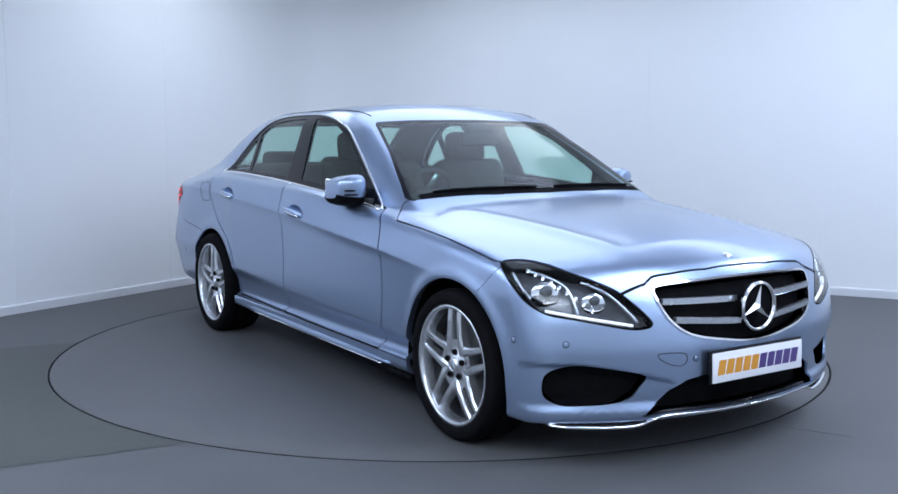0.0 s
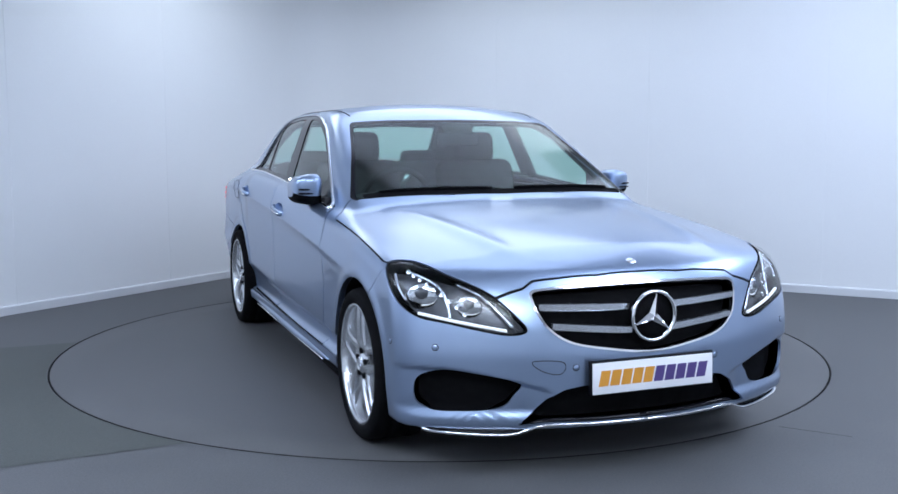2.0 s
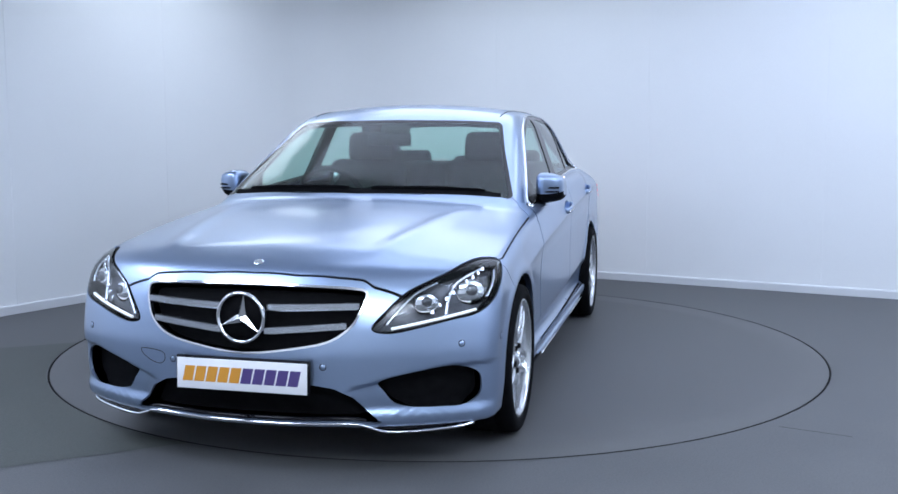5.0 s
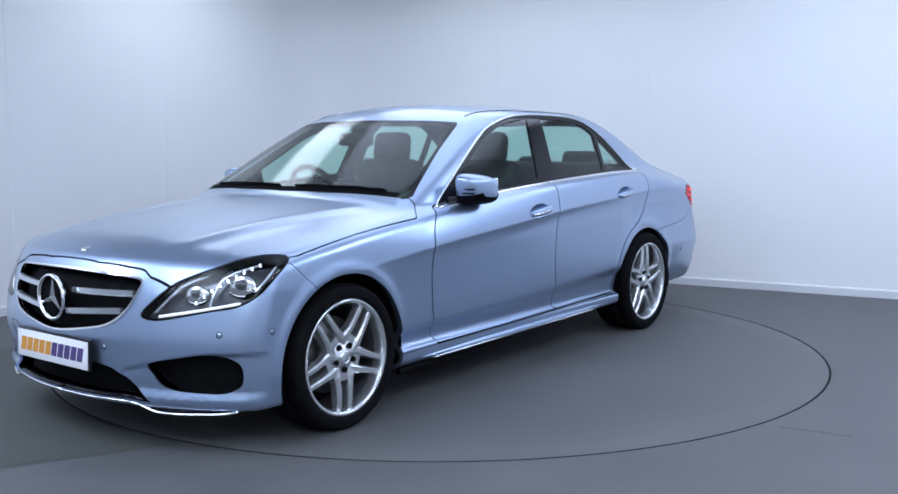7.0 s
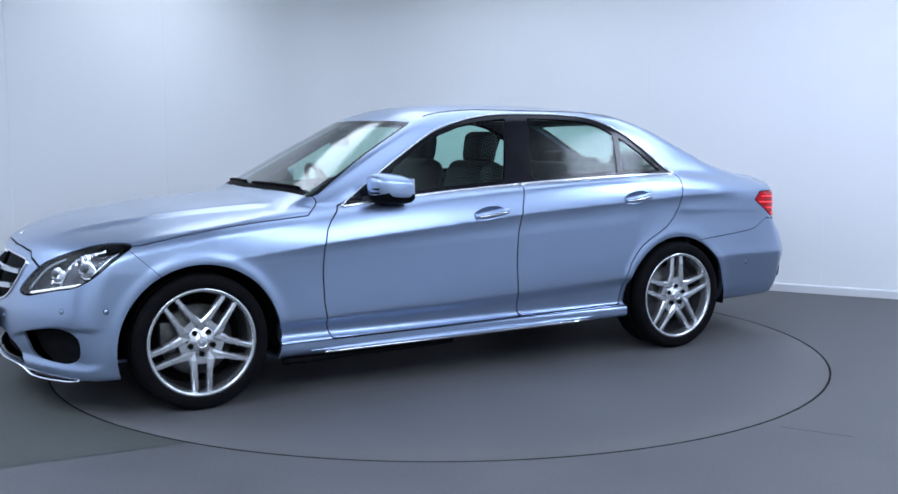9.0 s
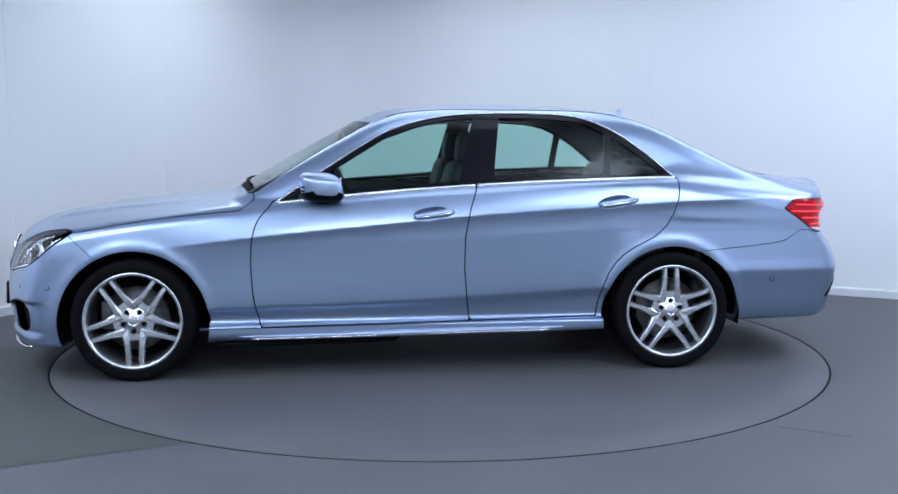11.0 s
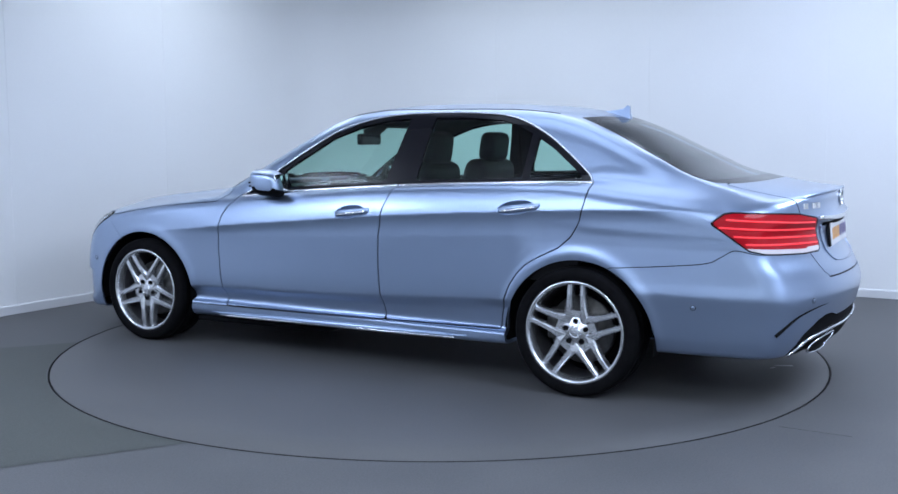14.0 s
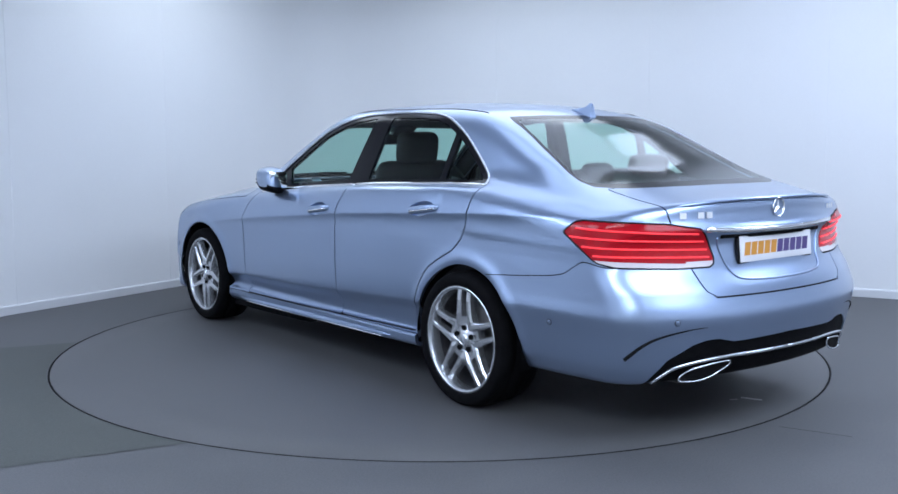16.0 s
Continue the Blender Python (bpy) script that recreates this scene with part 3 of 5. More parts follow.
# side windows: the dark daylight opening, then the panes in it
DLO = [(0.700, 0.925), (0.442, 1.098), (0.128, 1.288), (-0.05, 1.350), (-0.200, 1.380), (-0.36, 1.394), (-0.60, 1.398), (-0.80, 1.392),
       (-0.93, 1.380), (-1.042, 1.352), (-1.189, 1.280), (-1.334, 1.176), (-1.440, 1.085), (-1.476, 1.045), (-1.021, 1.036), (-0.36, 1.009), (0.355, 0.958)]
dlo = shell.take(side_poly(DLO), flank)
PANE_F = [(0.37, 0.985), (0.43, 1.075), (0.118, 1.265), (-0.06, 1.328), (-0.20, 1.357), (-0.368, 1.372), (-0.280, 1.032)]
PANE_R = [(-0.468, 1.040), (-0.515, 1.374), (-0.75, 1.370), (-0.92, 1.356), (-1.02, 1.330), (-1.105, 1.285), (-1.083, 1.060)]
PANE_Q = [(-1.125, 1.062), (-1.145, 1.266), (-1.23, 1.213), (-1.33, 1.135), (-1.415, 1.064)]
panes = []
for poly in (PANE_F, PANE_R, PANE_Q):
    got, dlo = shell.take(side_poly(poly), flank, dlo)
    panes.append(shell.piece(got))
frame_f, rest = shell.take(lambda x, y, z: -(x + 0.372 + (z - 1.009) * 0.10), flank, dlo)
frame_r = rest

# windscreen and rear window
WIND = [(0, 0.92), (0.35, 0.92), (0.60, 0.93), (0.735, 0.955), (0.752, 0.982), (0.70, 1.09), (0.645, 1.20), (0.585, 1.333), (0.56, 1.349), (0.38, 1.3585), (0.0, 1.363),
        (-0.38, 1.3585), (-0.56, 1.349), (-0.6, 1.2), (-0.75, 0.98), (-0.6, 0.92)]
wind = shell.take(lambda x, y, z: np.maximum(poly_distance(y, z, WIND), x - (0.948 - 0.16 * np.abs(y) ** 1.6)), lambda x, y, z: (x > 0.02) & (z > 0.88))
screen, screen_edge = shell.take(lambda x, y, z: poly_distance(y, z, WIND) + 0.016, None, wind)
REAR = [(0, 1.052), (0.3, 1.050), (0.55, 1.046), (0.645, 1.052), (0.655, 1.07), (0.60, 1.19), (0.53, 1.34), (0.50, 1.368), (0.30, 1.377), (0, 1.380),
        (-0.3, 1.377), (-0.5, 1.368), (-0.53, 1.34), (-0.655, 1.07), (-0.55, 1.046)]
rearw = shell.take(front_poly(REAR), lambda x, y, z: (x < -1.1))
back_pane, back_edge = shell.take(lambda x, y, z: poly_distance(y, z, REAR) + 0.018, None, rearw)

# lamps
HEAD = outline([(0.622, 0.787), (0.616, 0.765), (0.68, 0.693), (0.73, 0.647), (0.81, 0.607), (0.92, 0.588), (1.03, 0.566), (1.135, 0.548), (1.195, 0.562),
                (1.153, 0.613), (1.066, 0.683), (0.985, 0.720), (0.894, 0.750), (0.80, 0.779), (0.70, 0.792)], 4)
head, head_joint = shell.panel(nose_poly(HEAD), ahead)
TAIL = [(0.846, 0.876), (0.868, 0.898), (0.900, 0.922), (0.93, 0.928), (1.10, 0.924), (1.27, 0.915), (1.41, 0.892), (1.435, 0.86), (1.472, 0.765), (1.470, 0.742), (1.455, 0.731), (1.32, 0.730), (1.06, 0.741), (0.985, 0.757), (0.96, 0.775)]
taillamp, tail_joint = shell.panel(tail_poly(TAIL), behind)
split = lambda x, y, z: (-x - y) * R2 - (1.27 + (0.915 - z) * 0.50)
tail_fixed, tail_lid = shell.take(split, None, taillamp)
tail_low, tail_fixed = shell.take(lambda x, y, z: z - (0.768 - 0.05 * ((-x - y) * R2 - 1.0)), None, tail_fixed)
tail_low2, tail_lid = shell.take(lambda x, y, z: z - 0.757, None, tail_lid)

# grille opening with its surround
GRILLE = outline([(0, 0.722), (0.22, 0.718), (0.40, 0.709), (0.447, 0.697), (0.452, 0.672), (0.437, 0.622), (0.404, 0.566), (0.325, 0.513), (0.18, 0.484), (0, 0.465),
                  (-0.18, 0.484), (-0.325, 0.513), (-0.404, 0.566), (-0.437, 0.622), (-0.452, 0.672), (-0.447, 0.697), (-0.40, 0.709), (-0.22, 0.718)], 3)
grille = shell.take(front_poly(GRILLE), ahead)
grille_in, grille_rim = shell.take(lambda x, y, z: poly_distance(y, z, GRILLE) + 0.008, None, grille)

# bumper openings
FOG = outline([(0.790, 0.322), (0.800, 0.375), (0.850, 0.404), (0.93, 0.416), (1.03, 0.404), (1.172, 0.371), (1.150, 0.320), (1.115, 0.278), (1.05, 0.262), (0.95, 0.257), (0.865, 0.258), (0.805, 0.283)], 4)
fog = shell.take(nose_poly(FOG), ahead)
MOUTH = [(0, 0.357), (0.27, 0.355), (0.345, 0.342), (0.41, 0.308), (0.455, 0.255), (0.51, 0.210), (0.54, 0.196), (0.40, 0.213), (0.2, 0.209), (0, 0.207),
         (-0.2, 0.207), (-0.5, 0.2), (-0.41, 0.308), (-0.27, 0.355)]
mouth = shell.take(front_poly(MOUTH), ahead)
VALANCE = lambda x, y, z: z - np.interp(np.abs(y), [0, 0.30, 0.36, 0.44, 0.50, 0.56, 0.66, 0.70, 0.74], [0.432, 0.424, 0.424, 0.443, 0.441, 0.425, 0.364, 0.30, 0.20])
valance = shell.take(VALANCE, lambda x, y, z: x < -2.2)

# bonnet, doors, boot, bumpers
BONNET = [(2.150, -0.2), (2.150, 0.0), (2.146, 0.178), (2.125, 0.34), (2.108, 0.43), (2.112, 0.470), (2.092, 0.575), (1.99, 0.705), (1.88, 0.775), (1.80, 0.850),
          (1.70, 0.876), (1.388, 0.868), (0.886, 0.849), (0.815, 0.777), (0.880, 0.567), (0.93, 0.3), (0.948, 0.0), (0.948, -0.2)]
bonnet, bonnet_joint = shell.panel(lambda x, y, z: poly_distance(x, y, BONNET), lambda x, y, z: (z > 0.66) & (x > 0.7), 0.0030)
DOOR_F = [(0.716, 0.93), (0.735, 0.902), (0.775, 0.86), (0.802, 0.815), (0.824, 0.733), (0.832, 0.606), (0.824, 0.455), (0.806, 0.35), (0.784, 0.272), (-0.326, 0.286),
          (-0.306, 0.43), (-0.296, 0.579), (-0.301, 0.743), (-0.328, 0.887), (-0.372, 1.012), (-0.372, 1.03), (0.355, 0.98), (0.62, 0.955)]
door_f, joint_f = shell.panel(side_poly(DOOR_F), flank)
DOOR_R = [(-0.372, 1.03), (-0.372, 1.012), (-0.328, 0.887), (-0.301, 0.743), (-0.296, 0.579), (-0.306, 0.43), (-0.326, 0.286), (-1.022, 0.296), (-1.030, 0.36), (-1.055, 0.463),
          (-1.085, 0.535), (-1.124, 0.592), (-1.17, 0.637), (-1.224, 0.671), (-1.344, 0.731), (-1.405, 0.786), (-1.445, 0.854), (-1.472, 0.955), (-1.484, 1.042), (-1.47, 1.06)]
door_r, joint_r = shell.panel(side_poly(DOOR_R), flank)
lid_width = curve([0.5, 0.62, 0.64, 0.726, 0.905, 0.96, 1.2], [0.45, 0.455, 0.487, 0.513, 0.600, 0.612, 0.63])
BOOT = lambda x, y, z: np.maximum(np.maximum(y - lid_width(z), 0.614 - z), x + 2.055 + 0.05 * y)
boot, boot_joint = shell.panel(BOOT, lambda x, y, z: x < -1.95)
bump_line = curve([-2.7, -2.30, -2.19, -2.131, -2.081, -1.905, -1.614, -1.4], [0.735, 0.74, 0.758, 0.728, 0.699, 0.674, 0.648, 0.63])
bumper_r, bumper_r_joint = shell.panel(lambda x, y, z: np.maximum(z - bump_line(x), x + 1.60), lambda x, y, z: x < -1.45, 0.0022)
bumper_f, bumper_f_joint = shell.panel(lambda x, y, z: (1.612 + (z - 0.637) * 1.06) - x, lambda x, y, z: x > 1.35, 0.002)
SKIRT_LINE = lambda x, y, z: z - (0.276 - 0.010 * x)
skirt, skirt_joint = shell.panel(SKIRT_LINE, lambda x, y, z: (np.abs(x) < 1.25) & (y > 0.5), 0.002)

SCOOPS = []
for hx, hz in ((-0.135, 0.862), (-1.133, 0.917)):
    SCOOPS.append(lambda x, y, z, hx=hx, hz=hz: (np.hypot((x - hx - 0.02) / 0.098, (z - hz - 0.002 + 0.13 * (x - hx - 0.02)) / 0.036) - 1) * 0.036)
_, door_f = shell.take(SCOOPS[0], flank, door_f)
_, door_r = shell.take(SCOOPS[1], flank, door_r)


def pair_skin(name, tris, mat, parents, label="", **how):
    """The same panel on the car's left and right."""
    vt = shell.piece(tris) if isinstance(tris, np.ndarray) else tris
    return [skin(name, vt, mat, p, label, mode=k, **how) for k, p in enumerate(parents)]


both_sides = (car, car)
body = skin("body", shell.piece(shell.t), PAINT, car, flange=0.03, mode=2)
cabin_v, cabin_t = shell.piece(np.concatenate([shell.t, door_f, door_r, joint_f, joint_r]))
keep = (cabin_v[cabin_t][:, :, 2].min(1) > 0.30) & (np.abs(cabin_v[cabin_t][:, :, 0] + 0.5).max(1) < 1.62)
lining = skin("lining", (cabin_v, cabin_t[keep]), LINING, car, "dark cloth cabin lining", shift=-0.028, flange=0, mode=2)
hood_ob = skin("bonnet", shell.piece(bonnet), PAINT, car, mode=2)
boot_ob = skin("boot_lid", shell.piece(boot), PAINT, car, mode=2)
bump_f = skin("front_bumper", shell.piece(bumper_f), PAINT, car, flange=0.010, mode=2)
bump_r = skin("rear_bumper", shell.piece(bumper_r), PAINT, car, flange=0.03, mode=2)
doors_f = pair_skin("front_door", door_f, PAINT, both_sides)
doors_r = pair_skin("rear_door", door_r, PAINT, both_sides)
skirts = pair_skin("side_skirt", skirt, PAINT, both_sides, flange=0.02)
joints = np.concatenate([bonnet_joint, boot_joint, bumper_r_joint, bumper_f_joint, joint_f, joint_r, head_joint, tail_joint, skirt_joint])
skin("panel_joints", shell.piece(joints), RIM_GAP, car, "dark shut lines between panels", shift=-0.006, flange=0, mode=2)
pair_skin("window_frame", frame_f, BLACK, doors_f, "gloss black frame", flange=0.02)
pair_skin("window_frame", frame_r, BLACK, doors_r, "gloss black frame", flange=0.02)
pair_skin("window_pane", panes[0], GLASS, doors_f, "green-tinted window glass", shift=-0.004, flange=0)
pair_skin("window_pane", panes[1], GLASS, doors_r, "green-tinted window glass", shift=-0.004, flange=0)
pair_skin("quarter_pane", panes[2], GLASS, doors_r, "green-tinted window glass", shift=-0.004, flange=0)
ws_ob = skin("windscreen", shell.piece(screen), GLASS, car, "green-tinted windscreen glass", flange=0, mode=2)
skin("windscreen_edge", shell.piece(screen_edge), BLACK, ws_ob, flange=0.02, mode=2)
rw_ob = skin("rear_window", shell.piece(back_pane), GLASS, car, "green-tinted heated rear window", flange=0, mode=2)
skin("rear_window_edge", shell.piece(back_edge), BLACK, rw_ob, flange=0.02, mode=2)

# head and tail lamps
lamps = pair_skin("headlight", head, CLEAR, both_sides, "clear headlight with dark housing", flange=0)
pair_skin("housing", head, LAMP_GREY, lamps, "grey lamp housing", shift=-0.055, flange=-0.055)
tails = pair_skin("tail_light", tail_fixed, RED_LENS, both_sides, "red tail light with glowing bars", flange=0.04)
pair_skin("reflector_strip", tail_low, WHITE_LENS, tails, flange=0.03)
lid_lamps = pair_skin("lid_light", tail_lid, RED_LENS, (boot_ob, boot_ob), "red lamp on the boot lid", flange=0.04)
pair_skin("lid_reflector", tail_low2, WHITE_LENS, (boot_ob, boot_ob), "pale reflector strip", flange=0.03)

# grille, intakes, rear valance
gr = skin("grille", shell.piece(grille_in), PLASTIC, car, "black radiator grille with two silver louvres", shift=-0.045, flange=-0.033, mode=2)
skin("grille_frame", shell.piece(grille_rim), CHROME, gr, "chrome frame", shift=0.006, flange=0.016, mode=2)
pair_skin("air_intake", fog, PLASTIC, (bump_f, bump_f), "black bumper intake", shift=-0.05, flange=-0.039)
skin("lower_intake", shell.piece(mouth), PLASTIC, bump_f, "black lower air intake", shift=-0.06, flange=-0.049, mode=2)
skin("valance", shell.piece(valance), PLASTIC, bump_r, "black diffuser panel", shift=-0.006, flange=0.03, mode=2)


# ------------------------------------------------------------------ trim swept along the skin
def on_flank(points, lift=0.002):
    q = np.array(points, float)
    y = surf_y(q[:, 0], q[:, 1])
    return [(x, w + lift, z) for (x, z), w in zip(q, y)]


def mirror_data(data):
    v, f = data
    return [(x, -y, z) for x, y, z in v], [tuple(g[::-1]) for g in f]


def trim_pair(name, data, mat, parents, label=""):
    return [part(name, data if k == 0 else mirror_data(data), mat, p, label) for k, p in enumerate(parents)]


FLAT = [(-0.003, -0.006), (0.003, -0.006), (0.004, 0.0), (0.003, 0.006), (-0.003, 0.006), (-0.004, 0.0)]
belt_f = smooth_path([(0.69, 0.922), (0.355, 0.956), (0.0, 0.984), (-0.366, 1.007)], 6)
belt_r = smooth_path([(-0.378, 1.008), (-0.7, 1.023), (-1.02, 1.034), (-1.30, 1.042), (-1.476, 1.045)], 6)
WIDE = [(-0.004, -0.008), (0.004, -0.008), (0.006, 0.0), (0.004, 0.008), (-0.004, 0.008)]
trim_pair("belt_trim", sweep(on_flank(belt_f), WIDE), CHROME, doors_f, "bright chrome strip")
trim_pair("belt_trim", sweep(on_flank(belt_r), WIDE), CHROME, doors_r, "bright chrome strip")
arch_line = smooth_path([(0.700, 0.925), (0.442, 1.100), (0.128, 1.290), (-0.05, 1.352), (-0.200, 1.382), (-0.36, 1.396), (-0.60, 1.400), (-0.80, 1.394),
                         (-0.93, 1.382), (-1.042, 1.354), (-1.189, 1.282), (-1.334, 1.178), (-1.440, 1.088), (-1.476, 1.047)], 5)
trim_pair("roof_trim", sweep(on_flank(arch_line), FLAT, up=(0, 1, 0), scale=[1.35] * len(arch_line)), SATIN, both_sides, "bright chrome window surround")

# mirrors
def mirror_shell():
    verts, faces = [], []
    n, k = 20, 28
    for i in range(n + 1):
        u = -math.pi / 2 + math.pi * i / n
        for j in range(k):
            a = 2 * math.pi * j / k
            sg = lambda v, e: math.copysign(abs(v) ** e, v)
            cx = sg(math.cos(u), 0.45) * sg(math.cos(a), 0.5)
            cz = sg(math.cos(u), 0.45) * sg(math.sin(a), 0.55)
            cy = sg(math.sin(u), 0.75)
            x = 0.104 * cx * (1.0 if cx < 0 else 1.05) + 0.012 * cz - 0.02 * cy
            z = (0.076 - 0.012 * cy) * cz + 0.006 * cx
            verts.append((x, 0.070 * cy, z))
    for i in range(n):
        for j in range(k):
            faces.append((i * k + j, i * k + (j + 1) % k, (i + 1) * k + (j + 1) % k, (i + 1) * k + j))
    return verts, faces


mirrors = []
for k, s in enumerate((1, -1)):
    mh = new("door_mirror")
    mh.parent = doors_f[k]
    mh.matrix_basis = pose(0.455, 0.893 * s, 1.006)
    tagged(mh, "body-coloured door mirror with a dark base")
    cv, cf = mirror_shell()
    if s < 0:
        cv, cf = mirror_data((cv, cf))
    F = cf
    under_cap = [2 <= i <= 17 and math.sin(2 * math.pi * (j + 0.5) / 28) < -0.30 for i in range(20) for j in range(28)]
    top = [f for f, u in zip(F, under_cap) if not u]
    low = [f for f, u in zip(F, under_cap) if u]
    part("cap", (cv, top), PAINT, mh)
    part("base", (cv, low), PLASTIC, mh)
    for zz in (0.004, -0.016):
        pts = [(0.112 - 0.6 * (q - 0.035) ** 2 - 0.004, s * (q + 0.0), zz) for q in np.linspace(-0.03, 0.05, 7)]
        pts = [(0.1040 - 0.020 * p[1] * s - 9.0 * max(0, abs(p[1]) - 0.015) ** 2, p[1], p[2]) for p in pts]
        part("indicator", sweep(pts, ring_section(0.006, 8, 0.8)), BLACK, mh)
    part("mirror_plate", box(0.006, 0.115, 0.10, 0.002, (-0.098, 0.0, 0.004)), MIRROR, mh)
    part("stalk", sweep([(0.03, -0.05 * s, -0.055), (0.05, -0.09 * s, -0.062), (0.07, -0.13 * s, -0.06)], ring_section(0.022, 10, 0.55)), PLASTIC, mh)


# door handles, each with a scooped recess
def handle(parent, x0, z0, s):
    n = 15
    rise = 0.13
    pts, sc = [], []
    for i in range(n):
        q = -1 + 2 * i / (n - 1)
        x = x0 + 0.108 * q
        z = z0 - rise * 0.108 * q
        y = float(surf_y(x, z)[0]) + 0.026 * (1 - q ** 4) - 0.004
        pts.append((x, y * s, z))
        sc.append(0.65 + 0.35 * (1 - abs(q) ** 3))
    part("handle", sweep(pts, [(0.009 * math.cos(a), 0.019 * math.sin(a)) for a in np.linspace(0, 2 * math.pi, 13)[:-1]], scale=sc),
         PAINT, parent, "body-coloured pull handle")
    part("handle_strip", sweep([(p[0], p[1] + 0.0075 * s, p[2] - 0.004) for p in pts[1:-1]], [(0.003 * math.cos(a), 0.005 * math.sin(a)) for a in np.linspace(0, 2 * math.pi, 9)[:-1]]), CHROME, parent, "chrome strip")
    verts, faces = [], []
    rings, k = 6, 28
    for i in range(rings + 1):
        r = i / rings
        for j in range(k):
            a = 2 * math.pi * j / k
            x = x0 + 0.02 + 0.098 * r * math.cos(a)
            z = z0 + 0.002 - rise * 0.098 * r * math.cos(a) + 0.036 * r * math.sin(a)
            verts.append((x, z, r))
    q = np.array(verts)
    y = surf_y(q[:, 0], q[:, 1]) - 0.024 * (1 - q[:, 2] ** 2)
    v3 = [(a, b * s, c) for a, b, c in zip(q[:, 0], y, q[:, 1])]
    for i in range(rings):
        for j in range(k):
            f = (i * k + j, i * k + (j + 1) % k, (i + 1) * k + (j + 1) % k, (i + 1) * k + j)
            faces.append(f if s < 0 else f[::-1])
    return v3, faces


HANDLES = ((doors_f, -0.135, 0.862), (doors_r, -1.133, 0.917))
for pair, hx, hz in HANDLES:
    for k, s in enumerate((1, -1)):
        dish = handle(pair[k], hx, hz, s)
        part("handle_recess", dish, PAINT, pair[k], "scooped recess behind the handle")


# ------------------------------------------------------------------ wheels
def bar_mesh(path, widths, heights, depth):
    """A tapered spoke: trapezoid section along (x, z) points; the face lies at heights, the back depth behind it."""
    verts, faces = [], []
    n = len(path)
    for i, (p, w, h) in enumerate(zip(path, widths, heights)):
        a, b = np.array(path[max(i - 1, 0)]), np.array(path[min(i + 1, n - 1)])
        t = (b - a) / np.linalg.norm(b - a)
        s = np.array([-t[1], t[0]])
        for off, y in ((-w * 0.60, h - depth), (-w * 0.5, h - 0.008), (-w * 0.26, h), (w * 0.26, h), (w * 0.5, h - 0.008), (w * 0.60, h - depth)):
            q = np.array(p) + s * off
            verts.append((q[0], y, q[1]))
    for i in range(n - 1):
        for k in range(6):
            r = (k + 1) % 6
            faces.append((i * 6 + k, i * 6 + r, i * 6 + 6 + r, i * 6 + 6 + k))
    faces += [tuple(range(6))[::-1], tuple(range((n - 1) * 6, n * 6))]
    return verts, faces


def turned(data, degrees):
    a = radians(degrees)
    return [(x * math.cos(a) - z * math.sin(a), y, x * math.sin(a) + z * math.cos(a)) for x, y, z in data[0]], data[1]


